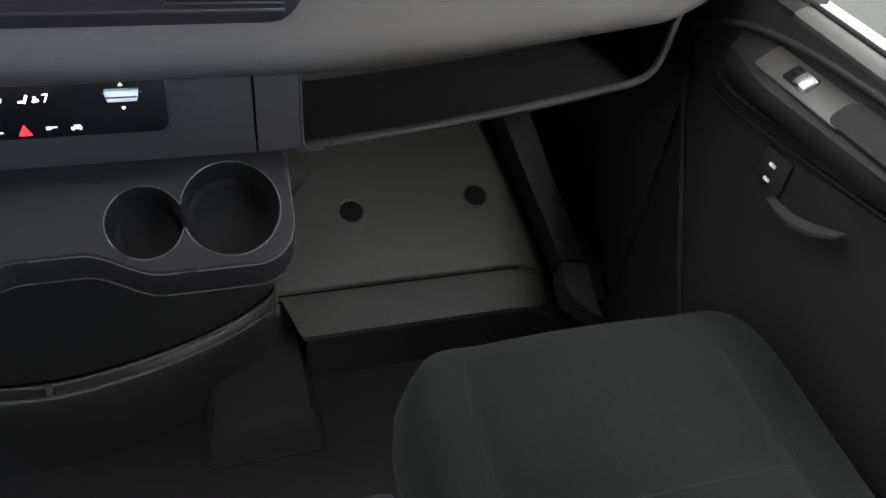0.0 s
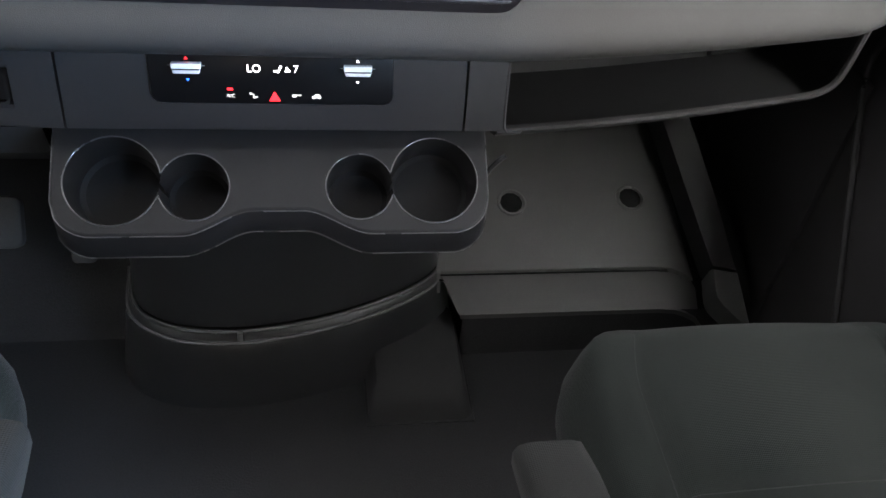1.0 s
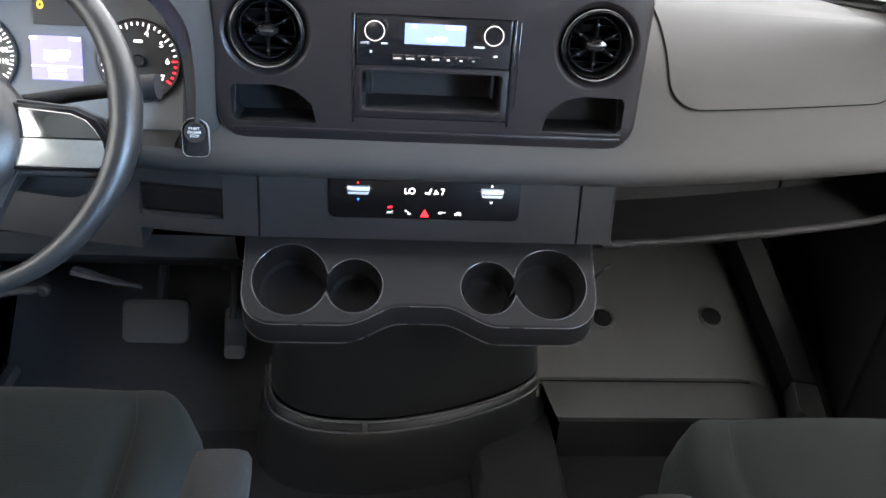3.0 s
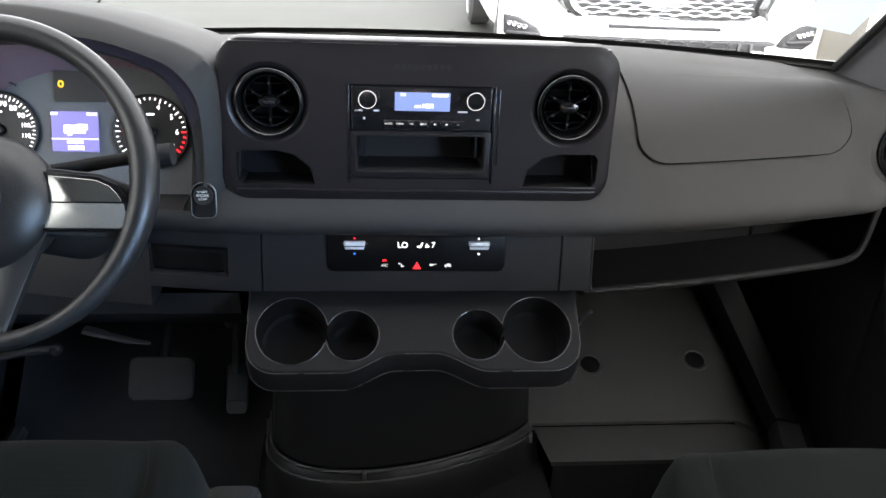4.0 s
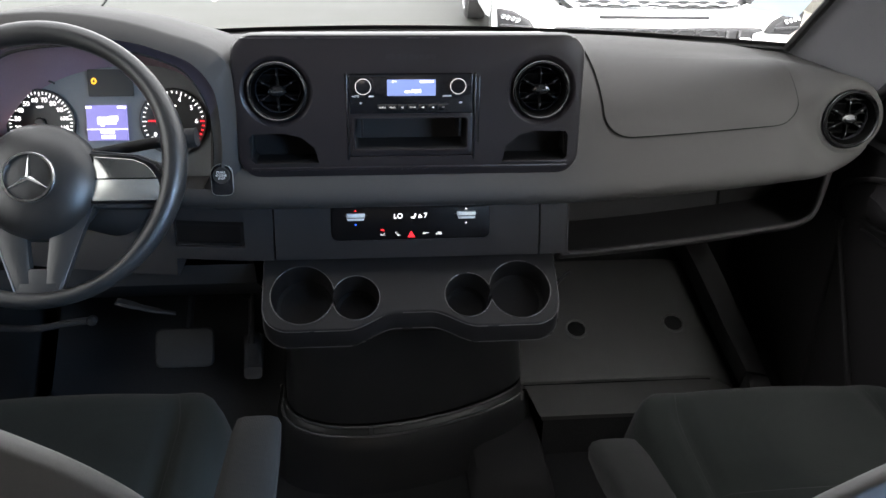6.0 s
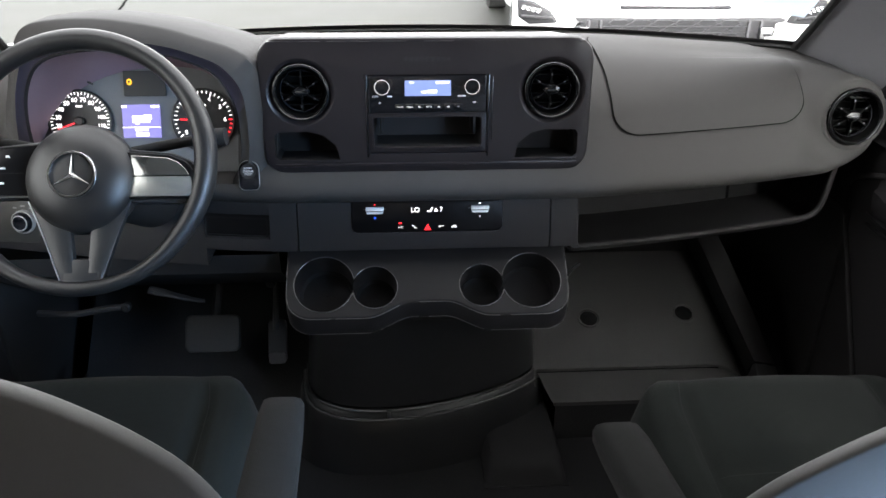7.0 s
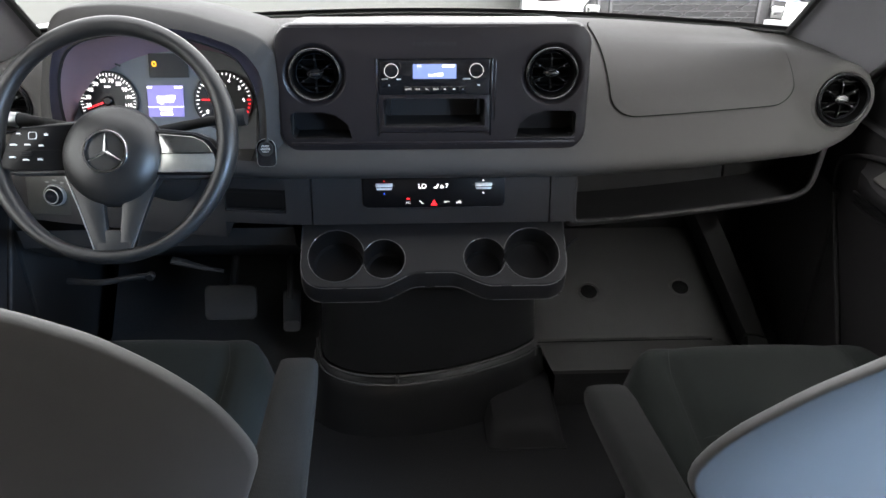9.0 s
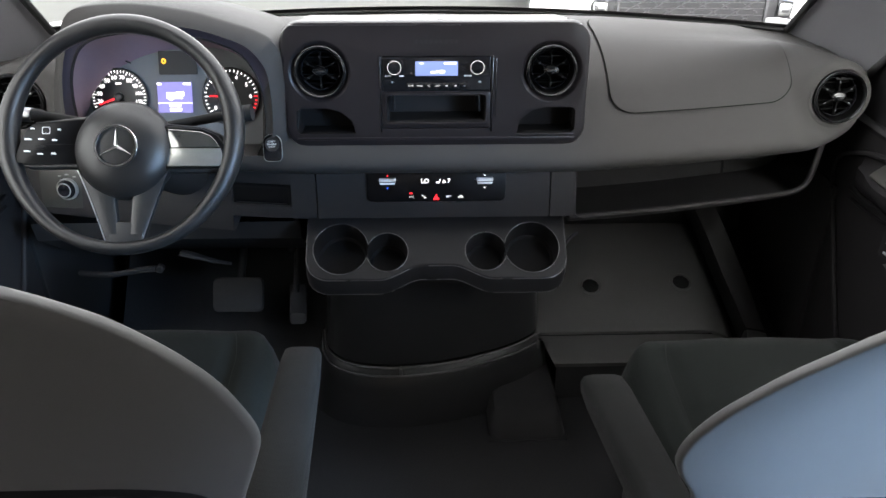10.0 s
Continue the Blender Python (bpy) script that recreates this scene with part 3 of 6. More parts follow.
# open shelf on the passenger side: one lip that turns up to the pad, and the hollow behind it
turn = [(0.2790 + 0.0248 * i, 0.568 + 0.0002 * i) for i in range(20)] + [(0.775, 0.5725), (0.793, 0.576), (0.806, 0.583), (0.813, 0.597), (0.817, 0.622), (0.820, 0.655), (0.823, 0.690)]
turn = [(q.x, q.y) for q in spline([(a, b, 0) for a, b in turn], 3)]
rows, inner = [], []
for k, (x, z) in enumerate(turn):
    a, b = turn[max(0, k - 1)], turn[min(len(turn) - 1, k + 1)]
    d = Vector((b[0] - a[0], b[1] - a[1])).normalized()
    ox, oz = d.y, -d.x
    q = Vector((x, low_y(x) + 0.020, z))

    def off(o, y):
        return q + Vector((ox * o, y, oz * o))

    rows.append([off(0.016, 0.014), off(0.003, 0.008), off(0.0, 0.004), off(-0.0005, 0.0), off(0.0015, -0.004), off(0.006, -0.005), off(0.014, 0.001), off(0.022, 0.012), off(0.034, 0.06), off(0.045, 0.25)])
    inner.append([off(0.014, 0.010), off(0.030, 0.03), off(0.036, 0.20), Vector((x - 0.02 if x > 0.7 else x, low_y(x) + 0.24, 0.70)), Vector((x - 0.02 if x > 0.7 else x, low_y(x) + 0.012, 0.690))])
part("shelf_lip", loft(bmesh.new(), rows), LOWER, dash, "black shelf lip")
part("shelf", loft(bmesh.new(), inner), DEEP, dash, "black open storage shelf")
bm = tube(bmesh.new(), spline([low(0.2800, 0.668, 0.001), low(0.2800, 0.620, 0.001), low(0.2802, 0.590, 0.001), low(0.2826, 0.580, 0.001), low(0.290, 0.5755, 0.002), low(0.305, 0.5725, 0.006)], 4), 0.0022, 8)
part("shelf_edge", bm, LOWER, dash, "rounded edge at the end of the shelf")

# apron from the back of the pad down to the firewall
bm = loft(bmesh.new(), [[on_pad(x, len(PROFILE) - 1) + Vector((0, 0, -0.001)), Vector((x, 0.58, 0.80)), Vector((x, 0.60, 0.66))] for x in [-0.88 + 0.04 * i for i in range(45)]])
part("apron", bm, RUBBER, dash, "black apron under the windscreen")

# underside filler so that no gap opens below the pad
bm = nbox(-0.86, 0.86, 0.44, 0.58, 0.45, 0.70)
part("dash_core", bm, DEEP, dash)

# ---- centre stack ----
stack = thing("centre_stack", "satin black centre panel with vents and pockets", "centre console panel")
MS = pose(0, -0.004, 0.852, -4.6)
VZ = 0.877 - 0.852
outer = rrect(-0.276, 0.276, -0.112, 0.108, (0.038, 0.036, 0.036, 0.038), 8)
pockR = [(0.152, -0.092), (0.255, -0.092), (0.262, -0.085), (0.262, -0.050), (0.257, -0.043), (0.205, -0.042), (0.180, -0.048), (0.158, -0.066)]
pockL = [(-x, z) for x, z in reversed(pockR)]
holes = [(circle(-0.213, VZ, 0.057, 48), 0.0), (circle(0.213, VZ, 0.057, 48), 0.0), (rrect(-0.1015, 0.1015, -0.082, 0.0535, 0.003, 2), 0.02),
         (pockR, 0.0), (pockL, 0.0)]
bm = holed(bmesh.new(), outer, holes, MS, 0.024, 0.006)
part("face_panel", bm, STACK, stack)
for s in (-1, 1):
    lp = pockR if s > 0 else pockL
    bm = loft(bmesh.new(), [[MS @ Vector((x, y, z)) for x, z in lp] for y in (0.0, 0.06)], closed=True)
    bm.faces.new(bm.verts[len(lp):])
    part("pocket", bm, WELL, stack, "deep pocket, its shade put into the colour")
bm = loft(bmesh.new(), [[Vector((x, y, z)) for x in [-0.262 + 0.524 * i / 12 for i in range(13)]] for y, z in ((0.004, 0.9600), (0.010, 0.9606), (0.05, 0.9548), (0.10, 0.9464), (0.16, 0.9363), (0.27, 0.918))])
part("top_cover", bm, TOPCOVER, stack, "top of the centre panel, lightened for the skylight on it")
for s in (-1, 1):
    bm = loft(bmesh.new(), [[Vector((s * (0.262 + dx), y + dx, z - dz)) for y, z in ((0.004, 0.9600), (0.05, 0.9548), (0.10, 0.9464), (0.16, 0.9363), (0.27, 0.918))] for dx, dz in ((0, 0), (0.010, 0.006), (0.014, 0.02), (0.015, 0.06), (0.015, 0.16))])
    part("side_cover", bm, TOPCOVER, stack)
# trim rails beside the radio
for x in (-0.1035, 0.1035):
    bm = nbox(x - 0.0016, x + 0.0016, -0.0016, 0.01, -0.088, 0.054, r=0.0007, m=MS)
    part("rail", bm, GLOSS, stack)
bm = nbox(0.1095, 0.1112, -0.0012, 0.01, -0.06, 0.05, r=0.0006, m=MS)
part("rail", bm, GLOSS, stack)
part("ledge", nbox(-0.262, 0.262, -0.0022, 0.004, -0.1035, -0.0985, r=0.001, m=MS), STACK, stack)
part("ledge", nbox(0.150, 0.262, -0.0016, 0.004, -0.0955, -0.0925, r=0.0008, m=MS), STACK, stack)
part("badge", bars(bmesh.new(), MS, [(-0.036 + 0.009 * i, 0.079, 0.006, 0.007) for i in range(9)], 0.0004), LOWER, stack, "dark badge bars")


def air_vent(label):
    """A round vent in local axes: it faces minus y."""
    v = thing("air_vent", label, "air vent", "round dashboard vents")
    R = pose(0, 0, 0, 90)
    part("bezel", lathe(bmesh.new(), [(0.0405, -0.012), (0.0415, 0.002), (0.0425, 0.0062), (0.0442, 0.0078), (0.0460, 0.0066), (0.0470, 0.002), (0.0472, -0.012)], 64, R, False), VENTBEZEL, v, "glossy black bezel")
    # the bezel's edge highlight, added as a lighter metal ring
    part("edge_highlight", lathe(bmesh.new(), [(0.0464, 0.0040), (0.0468, 0.0052), (0.0474, 0.0046), (0.0476, 0.002)], 64, R, False), DARKCHROME, v, "thin bezel highlight made as a dark chrome ring")
    bm = loft(bmesh.new(), [[R @ Vector((r * math.cos(a), r * math.sin(a), h)) for a in [2 * math.pi * i / 44 for i in range(44)]] for r, h in ((0.0410, 0.002), (0.0400, -0.02), (0.038, -0.045), (0.001, -0.047))], closed=True)
    part("barrel", bm, VENTBLACK, v)
    part("inner_ring", lathe(bmesh.new(), [(0.0335, -0.016), (0.0340, -0.0100), (0.0352, -0.0085), (0.0366, -0.0095), (0.0372, -0.016)], 48, R, False), GLOSS, v, "glossy inner ring")
    for k in range(4):
        z = -0.024 + 0.016 * k
        w = math.sqrt(0.038 ** 2 - z * z)
        part("slat", nbox(-w, w, 0.014, 0.034, z - 0.0012, z + 0.0012, r=0.0008), VENTBLACK, v)
    for a in (30, 150, 210, 330, 90, 270):
        m = R @ pose(0, 0, -0.010, 0, 0, a)
        bm = loft(bmesh.new(), [[m @ Vector((x, -w, -0.004)), m @ Vector((x, -w * 0.6, h)), m @ Vector((x, w * 0.6, h)), m @ Vector((x, w, -0.004))] for x, w, h in ((0.010, 0.0030, 0.0050), (0.022, 0.0017, 0.0042), (0.0355, 0.0024, 0.0010))], cap=True)
        part("strut", bm, VENTBLACK, v)
        # a glint on each strut, modelled as a small metal block
        part("strut_glint", nbox(0.0235, 0.0275, -0.0016, 0.0016, 0.0032, 0.0044, r=0.0005, m=m), DARKCHROME, v, "small glint on the strut, made as a bright tip")
    bm = lathe(bmesh.new(), [(0.0125, -0.012), (0.0125, -0.004), (0.0105, -0.0012), (0.004, 0.0003)], 28, R)
    bmesh.ops.scale(bm, vec=(1.2, 1, 0.66), verts=bm.verts)
    part("hub", bm, VENTBEZEL, v, "glossy black vent knob")
    part("hub_bar", nbox(-0.0085, 0.0085, -0.0016, 0.001, -0.0016, 0.0016, r=0.0010), DARKCHROME, v, "dark chrome bar on the knob")
    return v


def vent_dish(x0, m):
    bm = loft(bmesh.new(), [[m @ Vector((x0 + r * math.cos(a), y, r * math.sin(a))) for a in [2 * math.pi * i / 48 for i in range(48)]] for r, y in ((0.0570, 0.0), (0.0560, 0.0004), (0.0540, 0.0016), (0.0515, 0.0038), (0.0492, 0.0072), (0.0474, 0.012), (0.0470, 0.02))], closed=True)
    return bm


vent = air_vent("glossy black round air vent in the centre panel")
vent.matrix_world = MS @ pose(-0.213, 0.004, VZ)
copy_thing(vent, MS @ pose(0.213, 0.004, VZ))
for s in (-1, 1):
    part("vent_dish", vent_dish(s * 0.213, MS @ pose(0, 0, VZ)), STACK, stack)
    tilt = pose(s * 0.820, 0.094, 0.792, -8, 0, 0)
    side = copy_thing(vent, tilt @ Matrix.Scale(1.13, 4))
    tagged(side, "glossy black round air vent at the dashboard end")
    bm = lathe(bmesh.new(), [(0.0534, -0.06), (0.0534, -0.003), (0.0555, -0.0005), (0.0590, 0.0002), (0.0640, -0.0012)], 56, tilt @ pose(0, 0, 0, 90), False)
    part("vent_collar", bm, PAD, dash, "dark grey moulded collar")

# ---- radio ----
MR = MS
radio = thing("radio", "black single slot car radio with lit display", "car radio")
part("face", prism(bmesh.new(), rrect(-0.1000, 0.1000, -0.011, 0.052, 0.003, 3), MR @ pose(0, -0.001, 0), 0.06, 0.0015), GLOSS, radio)
disp = part("display", prism(bmesh.new(), rrect(-0.0385, 0.0395, 0.0180, 0.0440, 0.001, 2), MR @ pose(0, -0.0018, 0), 0.004), RADIO_LIT, radio, "pale blue lit display")
part("reading", bars(bmesh.new(), MR @ pose(0, -0.002, 0), [(0.025, 0.0405, 0.022, 0.0034), (0.0015, 0.0255, 0.0020, 0.0052), (-0.0060, 0.0245, 0.0085, 0.0030), (0.0085, 0.0255, 0.0085, 0.0052), (0.0145, 0.0255, 0.0020, 0.0052)], 0.0006), WHITE_LIT, disp)
words("band_text", "FM", 0.0058, MR @ pose(-0.027, -0.0021, 0.0402, 90), WHITE_LIT, disp, "white lettering")
for x in (-0.0765, 0.0745):
    kn = part("knob", lathe(bmesh.new(), [(0.0125, -0.004), (0.0125, 0.012), (0.0115, 0.014), (0.004, 0.0145)], 36, MR @ pose(x, 0, 0.0350, 90)), GLOSS, radio)
    part("knob_ring", lathe(bmesh.new(), [(0.0117, 0.0138), (0.0119, 0.0148), (0.0125, 0.0148), (0.0127, 0.0136)], 36, MR @ pose(x, 0, 0.0350, 90), False), RING_LIT, kn, "pale lit ring")
for k, t in enumerate(("RADIO", "MEDIA", "TEL", "SETUP", "", "", "")):
    x = -0.047 + 0.0165 * k
    key = part("key", prism(bmesh.new(), rrect(x - 0.0078, x + 0.0078, -0.0060, 0.0046, 0.0008, 2), MR @ pose(0, -0.0022, 0), 0.003, 0.0005), GLOSS, radio)
    if t:
        words("key_text", t, 0.0034, MR @ pose(x, -0.0026, -0.0006, 90), KEY_LIT, key, "white lettering")
    else:
        part("key_mark", bars(bmesh.new(), MR @ pose(0, -0.0024, 0), [(x, -0.0006, 0.0036, 0.0018)], 0.0004), KEY_LIT if k < 6 else GREYPRINT, key)
words("auto_text", "AUTO", 0.0040, MR @ pose(-0.089, -0.0016, 0.0175, 90), WHITEPRINT, radio)
for mark in ((-0.064, 0.0175, 0.008, 0.0022), (0.058, 0.0175, 0.014, 0.0022), (-0.081, 0.0065, 0.0030, 0.0030), (0.080, 0.0065, 0.005, 0.0026)):
    part("print_mark", bars(bmesh.new(), MR @ pose(0, -0.0012, 0), [mark], 0.0004), WHITEPRINT, radio)
# storage slot below the radio
slot = thing("storage_slot", "black empty storage slot below the radio", "storage slot")
bm = bmesh.new()
holed(bm, rrect(-0.1000, 0.1000, -0.080, -0.0125, 0.003, 2), [(rrect(-0.0920, 0.0915, -0.070, -0.019, 0.006, 4), 0.0)], MR @ pose(0, 0.0005, 0), 0.02, 0.001)
part("frame", bm, STACK, slot)
lp = rrect(-0.0920, 0.0915, -0.070, -0.019, 0.006, 4)
bm = loft(bmesh.new(), [[MR @ Vector((x, y, z)) for x, z in lp] for y in (0.0005, 0.08)], closed=True)
bm.faces.new(bm.verts[len(lp):])
part("tub", bm, DEEP, slot, "deep black tub")
part("rim", loft(bmesh.new(), [[MR @ Vector((x, y, z)) for x, z in rrect(-0.0920 - g, 0.0915 + g, -0.070 - g, -0.019 + g, 0.006, 4)] for g, y in ((0.0, 0.001), (0.001, -0.001), (0.0026, -0.001), (0.0032, 0.001))], closed=True), STACK, slot)
for x in (-0.081, 0.081):
    part("rib", nbox(x - 0.002, x + 0.002, 0.012, 0.07, -0.053, -0.022, r=0.001, m=MR), TRAY, slot)

# ---- climate panel ----
clim = thing("climate_panel", "glossy black climate control panel with lit symbols", "climate control")
MC = pose(0, low(0, 0.642).y - 0.0035, 0.642, -12)
part("face", prism(bmesh.new(), rrect(-0.139, 0.139, -0.031, 0.029, (0.012, 0.006, 0.006, 0.012), 5), MC, 0.02, 0.002), SMOKED, clim)
for x, hot in ((-0.0965, True), (0.0965, False)):
    outl = [(x + u, 0.0125 + v) for u, v in ((-0.0140, -0.0062), (0.0140, -0.0062), (0.0158, -0.0010), (0.0165, 0.0040), (0.0160, 0.0058), (-0.0160, 0.0058), (-0.0165, 0.0040), (-0.0158, -0.0010))]
    rk = part("rocker", prism(bmesh.new(), outl, MC @ pose(0, -0.008, 0), 0.010, 0.0016), SILVERPAINT, clim, "silver temperature rocker")
    part("rocker_groove", nbox(x - 0.0150, x + 0.0150, -0.0086, -0.006, 0.0108, 0.0122, m=MC), TRAY, rk, "dark groove across the rocker")
    part("rocker_slot", nbox(x - 0.0205, x + 0.0205, -0.0008, 0.001, 0.0135, 0.0145, r=0.0003, m=MC), GREYPRINT, clim)
    for z, mat in ((0.0225, RED_LIT if hot else WHITE_LIT), (-0.0025, BLUE_LIT if hot else WHITE_LIT)):
        bm = bmesh.new()
        d = 0.0020 if z > 0.01 else -0.0020
        loft(bm, [[MC @ Vector((x + a, y, z + b)) for a, b in ((-0.0020, -d * 0.6), (0.0020, -d * 0.6), (0, d))] for y in (0.0005, -0.0006)], closed=True, cap=True)
        part("arrow", bm, mat, clim)
words("readout", "LO", 0.0125, MC @ pose(-0.0225, -0.0006, 0.0115, 90), WHITE_LIT, clim, "lit white readout")
words("readout", "7", 0.0125, MC @ pose(0.0250, -0.0006, 0.0115, 90), WHITE_LIT, clim, "lit white readout")
# air flow arrow and fan wheel beside the fan speed
bm = bars(bmesh.new(), MC, [(0.0025, 0.0090, 0.0055, 0.0022)], 0.0006)
box(bm, -0.0012, 0.0012, -0.0006, 0.0005, -0.0045, 0.0045, m=MC @ pose(0.0065, 0, 0.0115, 0, 25))
part("readout_mark", bm, WHITE_LIT, clim)
bm = bmesh.new()
for k in range(3):
    box(bm, 0.0004, 0.0034, -0.0006, 0.0005, -0.0013, 0.0013, m=MC @ pose(0.0155, 0, 0.0105, 0, 120 * k + 20))
part("readout_mark", bm, WHITE_LIT, clim)
part("lamp", bars(bmesh.new(), MC, [(-0.0505, -0.0128, 0.0062, 0.0026)], 0.0008), RED_LIT, clim, "red telltale")
words("symbol", "A/C", 0.0058, MC @ pose(-0.0500, -0.0006, -0.0207, 90), KEY_LIT, clim)
part("symbol", bars(bmesh.new(), MC, [(-0.0272, -0.0180, 0.0030, 0.0024), (-0.0240, -0.0210, 0.0016, 0.0050), (-0.0218, -0.0222, 0.0040, 0.0016)], 0.0006), KEY_LIT, clim)
bm = bmesh.new()
loft(bm, [[MC @ Vector((a, y, -0.0215 + b)) for a, b in ((-0.0065, -0.005), (0.0065, -0.005), (0, 0.0065))] for y in (0.0005, -0.0008)], closed=True, cap=True)
part("warning_triangle", bm, RED_LIT, clim, "lit red hazard triangle")
part("symbol", bars(bmesh.new(), MC, [(0.0225, -0.0200, 0.0048, 0.0032), (0.0275, -0.0192, 0.0060, 0.0012)], 0.0006), KEY_LIT, clim)
# recirculation key: a small car outline
part("symbol", bars(bmesh.new(), MC, [(0.0485, -0.0212, 0.0105, 0.0022), (0.0495, -0.0190, 0.0060, 0.0022), (0.0450, -0.0228, 0.0018, 0.0014), (0.0520, -0.0228, 0.0018, 0.0014)], 0.0006), KEY_LIT, clim)

# ---- start button ----
bt = thing("start_button", "black engine start button in a silver frame", "start button")
p0, p1 = on_pad(-0.310, pad_s(0.712)), on_pad(-0.310, pad_s(0.760))
lean = math.degrees(math.atan2(p1.y - p0.y, p1.z - p0.z))
MB = pose(-0.310, (p0.y + p1.y) / 2 - 0.011, (p0.z + p1.z) / 2, -0.4 * lean)
outl = rrect(-0.0175, 0.0175, -0.026, 0.026, (0.009, 0.0174, 0.0174, 0.009), 8)
part("plate", prism(bmesh.new(), outl, MB @ pose(0, -0.001, 0), 0.01, 0.001), GLOSS, bt)
part("frame", loft(bmesh.new(), [[MB @ Vector((x * f, y, z * (1 + (f - 1) * 0.7))) for x, z in outl] for f, y in ((0.965, 0.0), (0.97, -0.0015), (0.985, -0.002), (1.0, -0.0015), (1.01, 0.004))], closed=True), RINGGREY, bt, "silver frame")
part("button", lathe(bmesh.new(), [(0.0135, -0.002), (0.0135, 0.004), (0.0128, 0.005), (0.0115, 0.0042), (0.003, 0.0038)], 36, MB @ pose(0, -0.001, 0.0075, 90)), DEEP, bt)
for k, t in enumerate(("START", "ENGINE", "STOP")):
    words("button_text", t, 0.0050, MB @ pose(0, -0.0054, 0.0125 - 0.005 * k, 90), WHITEPRINT, bt, "grey lettering", 0.0003)

# ---- cup holder tray ----
tray = thing("cup_holder_tray", "dark grey cup holder tray with four round wells", "cup holder")
CUPS = [(sx * x, v, r) for sx in (-1, 1) for x, v, r in ((0.194, 0.074, 0.0555), (0.100, 0.082, 0.0420))]


def tray_front(u):
    """Length of the tray top from its back edge to its front edge."""
    a = abs(u)
    t = min(1.0, max(0.0, (a - 0.215) / 0.045))
    return 0.138 - 0.042 * (1 - math.sqrt(1 - t * t)) - 0.030 * smooth((0.115 - a) / 0.085)


def tray_point(u, v, lift=0.0):
    """u across, v down the slope from the back edge."""
    c, s = math.cos(radians(37)), math.sin(radians(37))
    return Vector((u, 0.030 - v * c - lift * s, 0.566 - v * s + lift * c))


NU, NV = 132, 40
bm = bmesh.new()
grid = [[None] * (NV + 1) for _ in range(NU + 1)]
flat = {}
for i in range(NU + 1):
    u = -0.260 + 0.520 * i / NU
    for j in range(NV + 1):
        v = tray_front(u) * j / NV
        grid[i][j] = bm.verts.new((u, v, 0))
cells = []
for i in range(NU):
    for j in range(NV):
        q = (grid[i][j], grid[i + 1][j], grid[i + 1][j + 1], grid[i][j + 1])
        mu, mv = sum(p.co.x for p in q) / 4, sum(p.co.y for p in q) / 4
        if all((mu - a) ** 2 + (mv - b) ** 2 > r * r for a, b, r in CUPS):
            cells.append(bm.faces.new(q))
edge_verts = {p for e in bm.edges if len(e.link_faces) == 1 for p in e.verts}
for p in edge_verts:
    near = min(CUPS, key=lambda c: abs(math.hypot(p.co.x - c[0], p.co.y - c[1]) - c[2]))
    d = math.hypot(p.co.x - near[0], p.co.y - near[1])
    if abs(d - near[2]) < 0.0055:
        p.co.x, p.co.y = near[0] + (p.co.x - near[0]) / d * near[2], near[1] + (p.co.y - near[1]) / d * near[2]
for p in bm.verts:
    p.co = tray_point(p.co.x, p.co.y)
bmesh.ops.delete(bm, geom=[p for p in bm.verts if not p.link_faces], context="VERTS")
# skirt round the two sides and the front
rim = [(-0.260, 0.0 + tray_front(-0.260) * j / 8) for j in range(8)] + [(-0.260 + 0.520 * i / 90, tray_front(-0.260 + 0.520 * i / 90)) for i in range(91)] + [(0.260, tray_front(0.260) * (8 - j) / 8) for j in range(1, 9)]


def skirt(grow, drop):
    out = []
    for k, (u, v) in enumerate(rim):
        a, b = rim[max(k - 1, 0)], rim[min(k + 1, len(rim) - 1)]
        t = Vector((b[0] - a[0], b[1] - a[1])).normalized()
        p = tray_point(u - grow * t.y, v + grow * t.x)
        out.append(p + Vector((0, 0, -drop)))
    return out


loft(bm, [skirt(g, d) for g, d in ((0, 0), (0.0025, 0.0008), (0.004, 0.004), (0.004, 0.030), (0.003, 0.034), (0.001, 0.036))])
bmesh.ops.remove_doubles(bm, verts=bm.verts, dist=1e-5)
part("top", bm, TRAY, tray, sharp=50)
for g, d in ((0.0032, 0.0020), (0.0036, 0.0340)):
    part("edge_bead", tube(bmesh.new(), skirt(g, d), 0.0008, 6), TRAYEDGE, tray)
